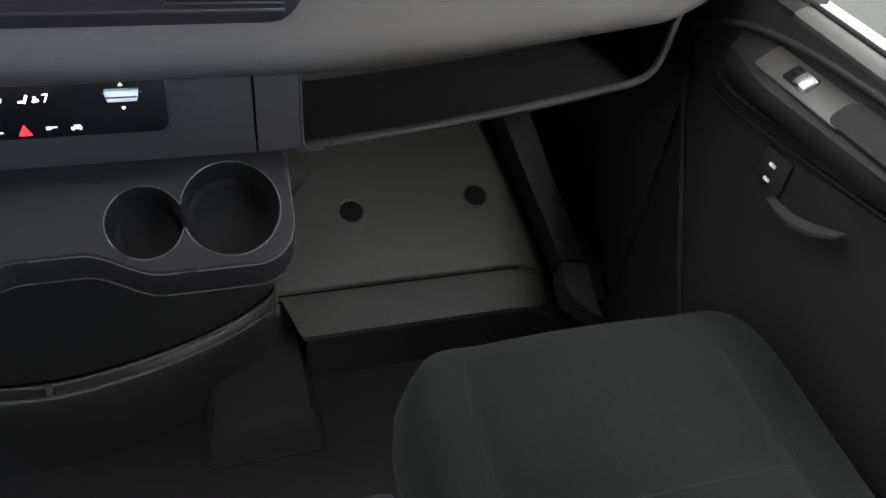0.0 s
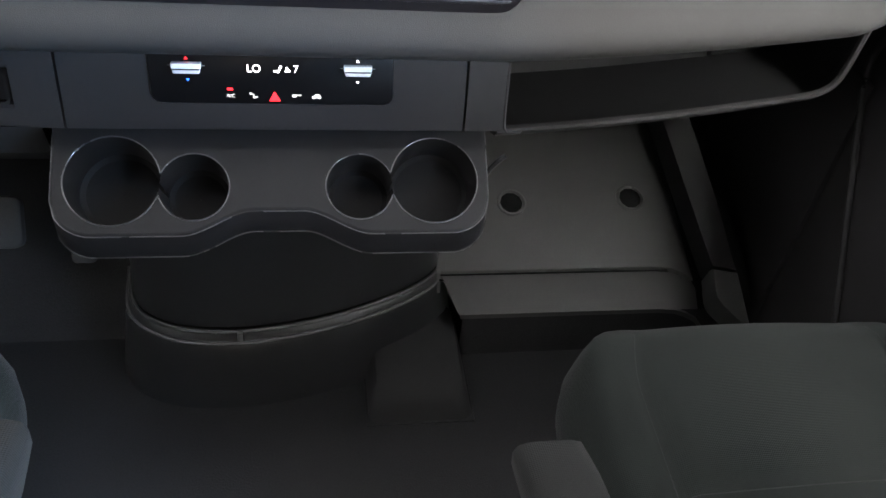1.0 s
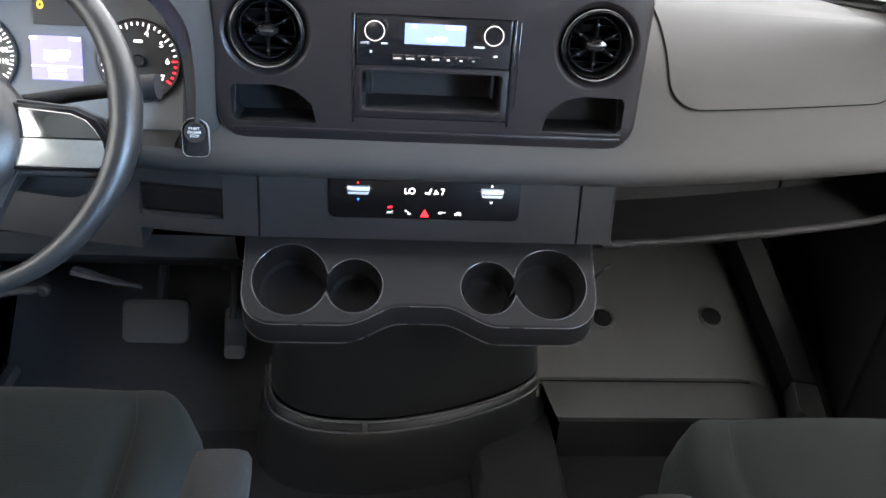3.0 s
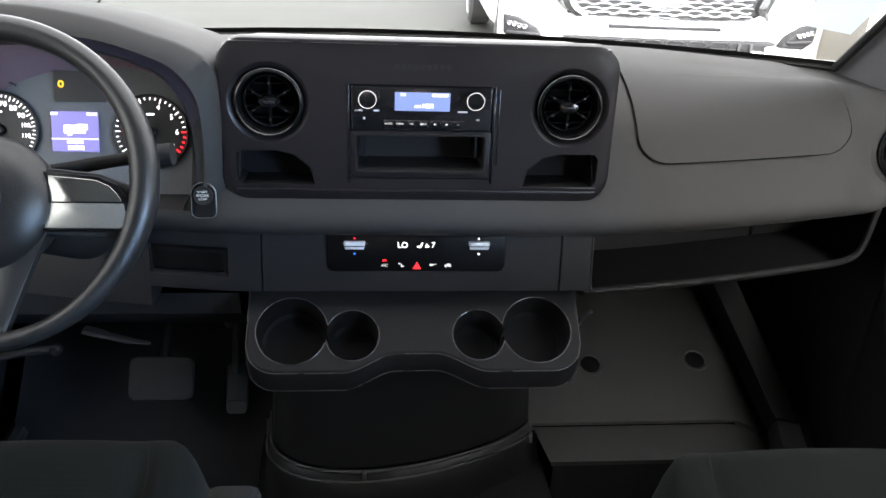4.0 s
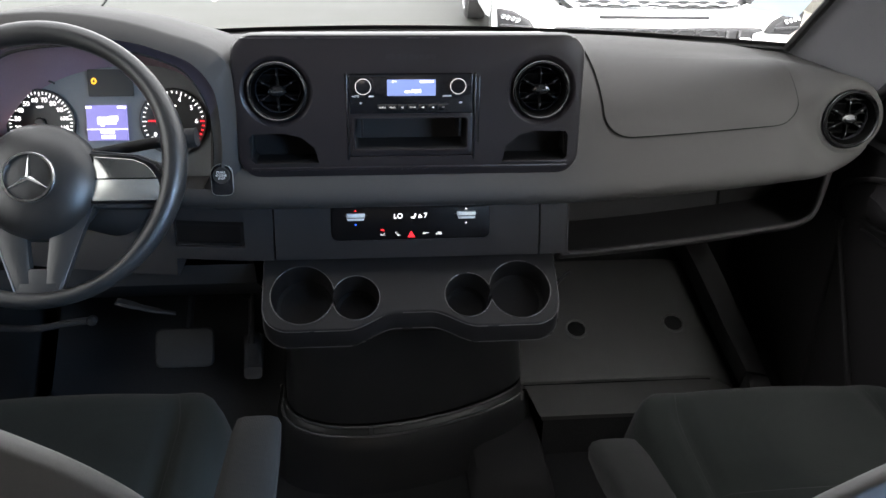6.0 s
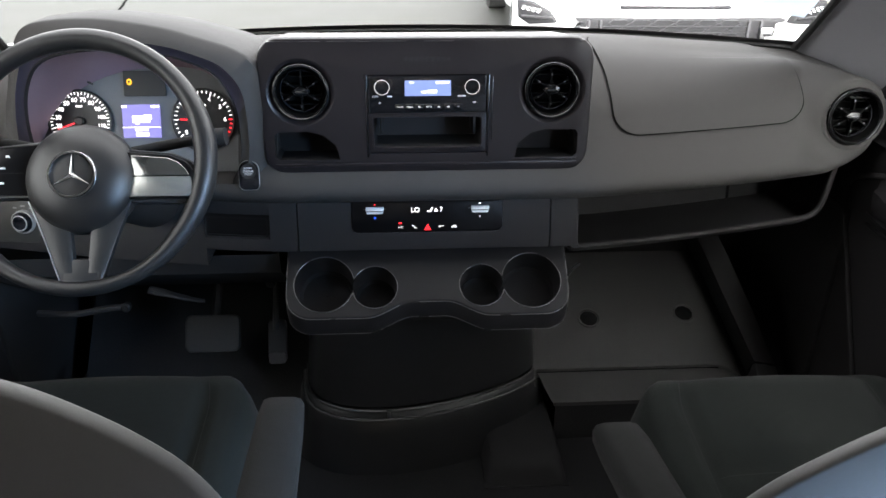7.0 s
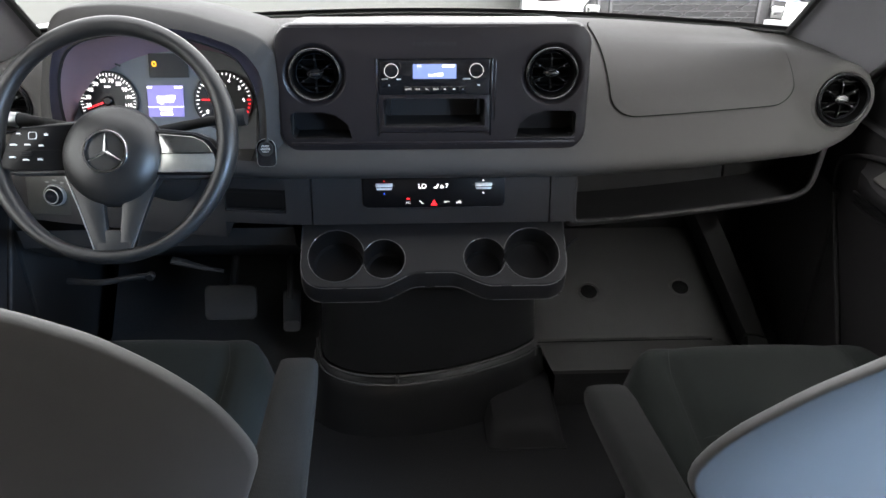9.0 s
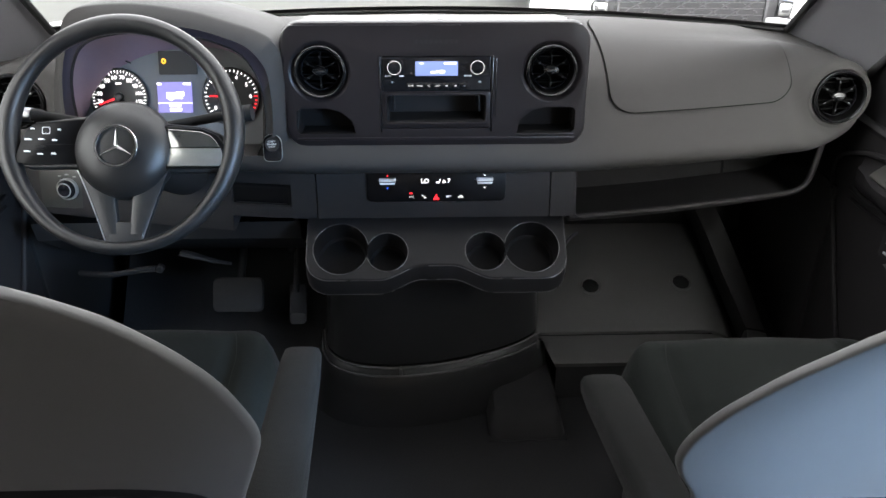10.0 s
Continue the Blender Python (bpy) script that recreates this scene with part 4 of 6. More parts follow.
for a, b, r in CUPS:
    m = Matrix.Translation(tray_point(a, b)) @ pose(0, 0, 0, 37)
    n = 44
    bm = loft(bmesh.new(), [[m @ Vector((q * math.cos(2 * math.pi * i / n), q * math.sin(2 * math.pi * i / n), h)) for i in range(n)] for q, h in ((r + 0.0005, 0.0), (r - 0.001, -0.004), (r - 0.004, -0.055), (r - 0.010, -0.060), (0.001, -0.061))], closed=True)
    big = [c for c in CUPS if abs(c[0] - a) > 0.01 and c[0] * a > 0][0]
    cut = [f for f in bm.faces if (lambda q: (q.x - big[0]) ** 2 + (q.y - big[1]) ** 2 < big[2] ** 2 and q.z > -0.045)(Vector((0, 0, 0)) + (lambda w: Vector((w.x + a, b - w.y, w.z)))(m.inverted() @ f.calc_center_median()))]
    bmesh.ops.delete(bm, geom=cut, context="FACES")
    part("cup_well", bm, WELL, tray, "deep round cup well, darkened for its shade")
    arc = [k for k in range(72) if (a + r * math.cos(radians(5 * k)) - big[0]) ** 2 + (b - r * math.sin(radians(5 * k)) - big[1]) ** 2 > big[2] ** 2]
    start = next((i for i in range(len(arc)) if (arc[i] - arc[i - 1]) % 72 != 1), 0)
    arc = arc[start:] + arc[:start]
    bm = tube(bmesh.new(), [m @ Vector((r * math.cos(radians(5 * k)), r * math.sin(radians(5 * k)), 0.0004)) for k in arc], 0.0009, 6)
    part("well_rim", bm, TRAYEDGE, tray)
# small clip at the tray's end, and the bracket behind it
part("clip", tube(bmesh.new(), spline([(0.264, -0.004, 0.506), (0.272, -0.002, 0.520), (0.282, 0.0, 0.531), (0.291, 0.002, 0.537)], 4), 0.0038, 8), TRAY, tray, "small dark clip")
part("bracket", nbox(-0.235, 0.235, 0.085, 0.20, 0.36, 0.52, r=0.01), DEEP, tray)

# ---- engine tunnel cover with its double bead, and floor hump ----
tun = thing("tunnel_cover", "black bowed engine tunnel cover with double bead", "tunnel cover")
CURVE = spline([(-0.285, 0.27, 0), (-0.265, 0.155, 0), (-0.20, 0.098, 0), (-0.10, 0.082, 0), (0.0, 0.092, 0), (0.10, 0.120, 0), (0.20, 0.165, 0), (0.262, 0.215, 0), (0.278, 0.27, 0)], 6)


def bow(inset, z):
    c = Vector((0, 0.39, 0))
    return [Vector((c.x + (p.x - c.x) * (1 - inset), c.y + (p.y - c.y) * (1 - inset), z)) for p in CURVE]


part("cover", loft(bmesh.new(), [bow(0.10, 0.46), bow(0.07, 0.30), bow(0.035, 0.18), bow(0.02, 0.134)]), TUNNEL, tun)
part("bead", tube(bmesh.new(), bow(0.012, 0.126), 0.0036, 8), BEAD, tun, "glossy black bead, glints put into its colour")
part("bead", tube(bmesh.new(), bow(-0.02, 0.108), 0.0038, 8), BEAD, tun, "glossy black bead, glints put into its colour")
jx = min(CURVE, key=lambda p: abs(p.x + 0.085))
part("bead_joint", nbox(jx.x - 0.006, jx.x + 0.006, jx.y - 0.007, jx.y + 0.007, 0.100, 0.130, r=0.004), BEAD, tun, "glossy joint across the bead")
part("lower_cover", loft(bmesh.new(), [bow(0.02, 0.119), bow(-0.01, 0.111), bow(-0.05, 0.07), bow(-0.09, 0.0), bow(-0.11, FLOOR)]), TUNNEL, tun)

hump = thing("floor_duct", "black moulded air duct on the cab floor", "floor duct")
rows = []
for x0, x1, y0, y1, z, r in ((0.128, 0.315, -0.005, 0.25, FLOOR, 0.02), (0.136, 0.306, 0.012, 0.24, 0.005, 0.03), (0.145, 0.298, 0.026, 0.235, 0.022, 0.03), (0.165, 0.278, 0.05, 0.22, 0.030, 0.03)):
    rows.append([Vector((x, y, z + (0.03 * (y - y0) if z > 0 else 0))) for x, y in rrect(x0, x1, y0, y1, r, 5)])
part("duct", loft(bmesh.new(), rows, closed=True, cap=True), DEEP, hump)
part("flange", nbox(0.125, 0.318, -0.008, 0.253, FLOOR, FLOOR + 0.004, r=0.002), CARPET, hump, "black rubber flange")

# ---- passenger toe board ----
toe = thing("toe_board", "grey plastic passenger toe board with two studs", "toe board")


def toe_point(x, t):
    """t: 0 at the floor, 1 at the lower fold, 2 at the seam, 3 under the dash."""
    pts = [(0.146, FLOOR), (0.150, 0.077), (0.211, 0.127), (0.56, 0.262)]
    i = min(2, int(t))
    a, b = pts[i], pts[i + 1]
    return Vector((x, a[0] + (b[0] - a[0]) * (t - i), a[1] + (b[1] - a[1]) * (t - i)))


TX_ = ((0.268, 0.0), (0.45, 0.0), (0.60, 0.0), (0.690, 0.0), (0.725, -0.004), (0.750, -0.014), (0.775, -0.030), (0.800, -0.060))
part("upper_panel", loft(bmesh.new(), [[toe_point(x, t) + Vector((0, 0, d + e)) for x, e in TX_] for t, d in ((2.02, -0.012), (2.02, -0.002), (2.03, 0.0), (2.5, 0.0), (3.0, 0.0))]), TOE, toe)
bm = loft(bmesh.new(), [[toe_point(x + (lx if x < 0.3 else 0), t) + Vector((0, 0, d + e)) for x, e in TX_] for t, d, lx in ((0.93, 0, 0.036), (1.0, 0.003, 0.034), (1.08, 0.002, 0.03), (1.93, 0.0, 0.004), (1.97, -0.002, 0.002), (1.97, -0.014, 0.002))])
part("lower_panel", bm, TOE, toe)
part("riser", loft(bmesh.new(), [[toe_point(x, t) + Vector((0, 0.004, -0.002)) for x in (0.309, 0.5, 0.80)] for t in (0.0, 0.98)]), CARPET, toe, "black carpeted riser")
part("gap", loft(bmesh.new(), [[toe_point(x, t) + Vector((0, 0, -0.008)) for x in (0.268, 0.72)] for t in (1.9, 2.1)]), SEAM, toe)
part("carpet", loft(bmesh.new(), [[toe_point(x, t) + Vector((0, 0.02, -0.03)) for x in (0.69, 0.80, 0.93)] for t in (0.0, 1.0, 2.0, 3.0)]), CARPET, toe, "black carpet beside the panel")
slope = math.degrees(math.atan2(0.262 - 0.127, 0.56 - 0.211))
for x, y in ((0.424, 0.353), (0.672, 0.361)):
    z = 0.127 + (y - 0.211) * (0.262 - 0.127) / (0.56 - 0.211)
    m = pose(x, y, z, slope)
    part("stud_cup", lathe(bmesh.new(), [(0.030, -0.003), (0.030, 0.0015), (0.027, 0.003), (0.024, 0.0015), (0.022, -0.004)], 32, m, False), TOE, toe)
    part("stud", lathe(bmesh.new(), [(0.0225, -0.004), (0.0225, 0.0006), (0.015, 0.0030), (0.004, 0.0035)], 10, m), SEAM, toe, "black hexagonal stud")
bm = loft(bmesh.new(), [[Vector((0.264 + dx, y, z)) for y, z in ((0.20, 0.09), (0.213, 0.127), (0.40, 0.20), (0.56, 0.262))] for dx in (0.0, 0.006)])
part("edge", bm, TOE, toe)

# kick panel and sill trim beside the footwell
kick = thing("kick_panel", "dark grey plastic kick panel beside the passenger footwell", "kick panel")
inner_edge = spline([(0.715, 0.56, 0.36), (0.735, 0.46, 0.31), (0.762, 0.31, 0.225), (0.780, 0.20, 0.168), (0.783, 0.176, 0.157), (0.774, 0.122, 0.138), (0.806, 0.104, 0.110), (0.840, 0.092, 0.086)], 4)
outer_edge = spline([(0.775, 0.56, 0.37), (0.795, 0.46, 0.32), (0.822, 0.31, 0.230), (0.838, 0.20, 0.158), (0.842, 0.176, 0.144), (0.847, 0.140, 0.118), (0.848, 0.112, 0.100), (0.850, 0.090, 0.084)], 4)
rows = []
for p, q in zip(inner_edge, outer_edge):
    rows.append([p + Vector((0.004, 0.02, -0.05)), p + Vector((0.001, 0.004, -0.005)), p.lerp(q, 0.06) + Vector((0, -0.002, 0.003)), p.lerp(q, 0.5) + Vector((0, -0.003, 0.005)), p.lerp(q, 0.94) + Vector((0, -0.002, 0.003)), q + Vector((0, 0.004, -0.005)), q + Vector((0.002, 0.02, -0.05))])
part("trim", loft(bmesh.new(), rows[:16], closed=True, cap=True), LOWER, kick)
part("sill_trim", loft(bmesh.new(), rows[16:], closed=True, cap=True), TOE, kick, "grey pointed sill trim")
part("panel", nbox(0.905, 0.93, 0.16, 0.6, FLOOR, 0.56, r=0.004), LOWER, kick)
kd = thing("kick_panel", "black plastic kick panel beside the driver footwell", "kick panel")
part("panel", nbox(-0.93, -0.905, 0.16, 0.6, FLOOR, 0.56, r=0.004), DEEP, kd)
part("sill_trim", tube(bmesh.new(), spline([(-0.815, -0.10, 0.05), (-0.812, 0.04, 0.06), (-0.81, 0.16, 0.075), (-0.80, 0.27, 0.09)], 5), 0.018, 8), LOWER, kd, "black sill trim")

# ---- driver footwell: floor slope, pedals ----
ft = thing("driver_toe_board", "black carpeted driver toe board", "toe board")
part("board", loft(bmesh.new(), [[Vector((x, y, z)) for x in (-0.84, -0.55, -0.285)] for y, z in ((0.22, FLOOR), (0.25, FLOOR + 0.01), (0.50, 0.22), (0.58, 0.40))]), CARPET, ft)
brake = thing("brake_pedal", "black rubber brake pedal on a steel arm", "pedal")
mb = pose(-0.481, 0.212, 0.26, -32)
part("pad", prism(bmesh.new(), rrect(-0.061, 0.061, -0.042, 0.042, 0.014, 5), mb, 0.016, 0.004), PEDAL, brake)
part("arm", tube(bmesh.new(), spline([(-0.478, 0.235, 0.27), (-0.465, 0.29, 0.38), (-0.455, 0.34, 0.53)], 5), 0.010, 8), DEEP, brake)
gas = thing("accelerator_pedal", "black narrow accelerator pedal", "pedal")
mg = pose(-0.342, 0.24, 0.215, -32)
part("pad", prism(bmesh.new(), rrect(-0.021, 0.021, -0.05, 0.05, 0.010, 5), mg, 0.012, 0.003), DEEP, gas)
# lighter plate that stands for the light on the pedal's lower end
part("foot", prism(bmesh.new(), rrect(-0.020, 0.020, -0.052, -0.026, 0.009, 5), mg @ pose(0, -0.003, 0), 0.004, 0.001), PEDAL, gas, "lower end of the pedal, lit look put into its colour")
part("arm", tube(bmesh.new(), spline([(-0.342, 0.235, 0.25), (-0.34, 0.30, 0.36), (-0.338, 0.33, 0.47)], 5), 0.007, 8), DEEP, gas)
part("pivot", lathe(bmesh.new(), [(0.011, -0.01), (0.011, 0.008), (0.007, 0.012)], 16, pose(-0.338, 0.22, 0.385, 70)), TRAY, gas)
knee = thing("knee_panel", "black under-dash knee panel below the column", "knee panel")
bm = loft(bmesh.new(), [[Vector((x, y, z)) for x in (-0.84, -0.62, -0.40, -0.285)] for y, z in ((0.05, 0.545), (0.06, 0.50), (0.16, 0.42), (0.32, 0.40), (0.5, 0.42))])
part("panel", bm, DEEP, knee)
part("rail", tube(bmesh.new(), spline([(-0.80, 0.12, 0.382), (-0.72, 0.10, 0.390), (-0.66, 0.10, 0.400), (-0.615, 0.10, 0.405)], 4), 0.007, 8), DEEP, knee)
part("rail_end", lathe(bmesh.new(), [(0.009, -0.008), (0.010, 0.004), (0.006, 0.008)], 16, pose(-0.612, 0.098, 0.405, 80)), TRAY, knee)
part("release_lever", tube(bmesh.new(), spline([(-0.56, 0.10, 0.444), (-0.53, 0.098, 0.436), (-0.49, 0.10, 0.422), (-0.455, 0.105, 0.411)], 4), [0.012] * 5 + [0.009] * 4 + [0.006] * 4, 8, squash=0.5), DEEP, knee, "dark grey release lever")

# ---- instrument cluster ----
clu = thing("instrument_cluster", "dark grey instrument cluster with lit dials", "instrument cluster")
MI = pose(0, 0.065, 0.8225, -19)
part("face", prism(bmesh.new(), [(q.x, (q.z - 0.82) / 0.945) for q in hood_row(FACE, 0, 1.012, 1.01)], MI @ pose(0, 0.004, 0), 0.012), DIAL, clu)
for cx, cz, nums, red in ((-0.607, -0.012, ("", "20", "30", "40", "50", "60", "70", "80", "90", "100", "110", ""), 0), (-0.394, -0.012, ("0", "", "", "", "4", "5", "6", "7"), 3)):
    ring = part("dial", lathe(bmesh.new(), [(0.0555, -0.004), (0.0555, 0.0012), (0.0535, 0.0022), (0.052, 0.001), (0.003, 0.001)], 56, MI @ pose(cx, 0, cz, 90)), DIALDARK, clu, "black round dial")
    n = 36 if red == 0 else 28
    white, redbm = bmesh.new(), bmesh.new()
    for k in range(n + 1):
        a = radians(215 - 250 * k / n)
        long = k % (3 if red == 0 else 4) == 0
        r0, r1 = 0.0465 - (0.003 if long else 0), 0.0505
        m = MI @ pose(cx, -0.0012, cz, 0, -math.degrees(a), 0)
        hot = red and k > n - 5
        box(redbm if hot else white, r0, r1, -0.0006, 0.0004, -0.0007 - (0.0005 if hot else 0), 0.0007 + (0.0005 if hot else 0), m=m)
    part("scale", white, WHITE_LIT, ring, "lit white scale")
    part("scale_red", redbm, RED_LIT, ring, "lit red scale") if red else redbm.free()
    for k, t in enumerate(nums):
        if t:
            a = radians(215 - 250 * k / (len(nums) - 1))
            words("numeral", t, 0.0105 if len(t) < 3 else 0.0088, MI @ pose(cx + 0.0375 * math.cos(a), -0.0015, cz + 0.0375 * math.sin(a), 90), WHITE_LIT, ring)
    part("unit_mark", bars(bmesh.new(), MI @ pose(cx, -0.001, cz), [(0, 0.026, 0.011, 0.003)], 0.0005), WHITE_LIT, ring)
    na = 200 if red == 0 else 178
    m = MI @ pose(cx, -0.004, cz, 0, -na, 0)
    part("needle", nbox(0.006, 0.040, -0.001, 0.001, -0.0012, 0.0012, m=m), RED_LIT, ring, "lit red needle")
    part("needle_cap", lathe(bmesh.new(), [(0.0085, 0.0), (0.0085, 0.006), (0.006, 0.008)], 24, MI @ pose(cx, 0, cz, 90)), STACK, ring)
ds = part("display", prism(bmesh.new(), rrect(-0.534, -0.469, -0.042, 0.016, 0.001, 2), MI @ pose(0, -0.002, 0), 0.004), SCREEN_LIT, clu, "violet lit trip display")
part("reading", bars(bmesh.new(), MI @ pose(0.0095, -0.0024, 0.004), [(-0.539, 0.0085, 0.009, 0.0035), (-0.486, 0.0085, 0.014, 0.0035), (-0.511, -0.0275, 0.066, 0.0012), (-0.511, -0.032, 0.022, 0.004), (-0.510, -0.040, 0.022, 0.006), (-0.511, -0.0135, 0.030, 0.012), (-0.500, -0.010, 0.014, 0.008), (-0.518, -0.021, 0.006, 0.003)], 0.0006), WHITE_LIT, ds)
wp = part("telltale_window", prism(bmesh.new(), rrect(-0.528, -0.456, 0.030, 0.074, 0.0015, 2), MI @ pose(0, -0.0015, 0), 0.004), DIALDARK, clu, "black telltale window")
part("telltale", loft(bmesh.new(), [[MI @ Vector((-0.518 + q * 0.0042 * math.cos(a), y, 0.055 + q * 0.0052 * math.sin(a))) for a in [2 * math.pi * k / 16 for k in range(16)]] for q, y in ((0.55, -0.002), (0.55, -0.0026), (1.0, -0.0026), (1.0, -0.002))], closed=True), AMBER_LIT, wp, "amber lit telltale")
part("arrow_mark", bars(bmesh.new(), MI @ pose(-0.586, -0.0006, 0.052, 0, 25), [(0, 0.002, 0.011, 0.003)], 0.0004), DIALDARK, clu)

# ---- light switch ----
sw = thing("light_switch", "black rotary light switch panel", "light switch")
ML = pose(-0.763, low(-0.763, 0.61).y - 0.004, 0.606, -12, 0, -8)
part("plate", prism(bmesh.new(), rrect(-0.062, 0.085, -0.042, 0.042, 0.008, 4), ML, 0.02, 0.002), SWITCHPLATE, sw)
kb = part("knob", lathe(bmesh.new(), [(0.020, -0.002), (0.0195, 0.010), (0.016, 0.016), (0.005, 0.017)], 36, ML @ pose(0, 0, 0, 90)), GLOSS, sw)
part("knob_ring", lathe(bmesh.new(), [(0.0195, 0.006), (0.0205, 0.0085), (0.0218, 0.0080), (0.0226, 0.004), (0.0228, -0.002)], 36, ML @ pose(0, 0, 0, 90), False), RINGGREY, kb, "silver ring")
part("knob_mark", lathe(bmesh.new(), [(0.0130, 0.0150), (0.0134, 0.0172), (0.0152, 0.0168), (0.0158, 0.0150)], 32, ML @ pose(0, 0, 0, 90), False), RINGGREY, kb, "pale ring on the knob")
for mark in ((-0.016, 0.026, 0.007, 0.003), (0.0, 0.030, 0.009, 0.003), (0.016, 0.026, 0.007, 0.003), (0.052, -0.004, 0.014, 0.0018), (0.041, -0.004, 0.003, 0.003)):
    part("print_mark", bars(bmesh.new(), ML, [mark], 0.0006), GREYPRINT, sw)

# ---- steering wheel ----
whl = thing("steering_wheel", "dark grey grained steering wheel with round hub", "steering wheel")
WC, WTILT, WR = Vector((-0.5002, -0.2166, 0.8425)), 32, 0.1780
MW = Matrix.Translation(WC) @ pose(0, 0, 0, 90 - WTILT)   # local x right, y up the wheel, z towards the driver
rows = []
n = 96
for i in range(n):
    a = 2 * math.pi * i / n
    fat = 0.0136 + 0.0016 * math.cos(2 * a) ** 2 + 0.0016 * math.exp(-((abs(math.degrees(math.atan2(math.sin(a), abs(math.cos(a))))) - 8) / 16) ** 2)
    low_k = smooth((-math.sin(a) - 0.55) / 0.4)
    wide, rad = fat * (1 - 0.28 * low_k), WR + fat * 0.28 * low_k
    rows.append([MW @ Vector(((rad + wide * math.cos(b)) * math.cos(a) - 0.0055, (rad + wide * math.cos(b)) * math.sin(a), fat * 1.12 * math.sin(b))) for b in [2 * math.pi * k / 16 for k in range(16)]])
rows.append(rows[0])
bm = loft(bmesh.new(), rows, closed=True)
bmesh.ops.remove_doubles(bm, verts=bm.verts, dist=1e-6)
part("rim", bm, LEATHER, whl)
HUB = MW @ pose(0, -0.026, 0)
MP = MW @ pose(0, -0.013, 0)
bm = lathe(bmesh.new(), [(0.062, -0.045), (0.0765, -0.020), (0.0790, -0.006), (0.0770, 0.007), (0.069, 0.020), (0.053, 0.0305), (0.034, 0.0362), (0.020, 0.0374), (0.004, 0.0378)], 64, HUB)
part("airbag_cover", bm, LEATHER, whl, "dark grey round hub cover")
em = part("emblem", lathe(bmesh.new(), [(0.0335, 0.034), (0.0335, 0.0390), (0.0320, 0.0410), (0.0295, 0.0410), (0.0285, 0.0370)], 56, HUB, False), CHROME, whl, "chrome ring emblem")
for a in (90, 210, 330):
    m = HUB @ pose(0, 0, 0.0390, 0, 0, a)
    bm = loft(bmesh.new(), [[m @ Vector((x, -0.0030 * f, 0)), m @ Vector((x, 0, 0.0010 * f + 0.0003)), m @ Vector((x, 0.0030 * f, 0))] for x, f in ((0.0, 1.0), (0.0285, 0.06))])
    part("emblem_bar", bm, CHROME, em)
# side spokes: the left one carries keys, the right one two bright plates
SPOKES = {-1: (((0.050, -0.041), (0.150, -0.041), (0.168, -0.036), (0.171, -0.025), (0.164, -0.001), (0.153, 0.023), (0.141, 0.033), (0.050, 0.041)),
               ((0.055, -0.036), (0.150, -0.036), (0.164, -0.032), (0.167, -0.024), (0.159, -0.001), (0.149, 0.020), (0.138, 0.029), (0.055, 0.036))),
          1: (((0.050, -0.049), (0.158, -0.049), (0.172, -0.044), (0.174, -0.030), (0.166, -0.008), (0.152, 0.012), (0.126, 0.023), (0.050, 0.030)),
              ((0.055, -0.0445), (0.156, -0.0445), (0.167, -0.040), (0.168, -0.030), (0.160, -0.009), (0.147, 0.008), (0.124, 0.018), (0.055, 0.024)))}
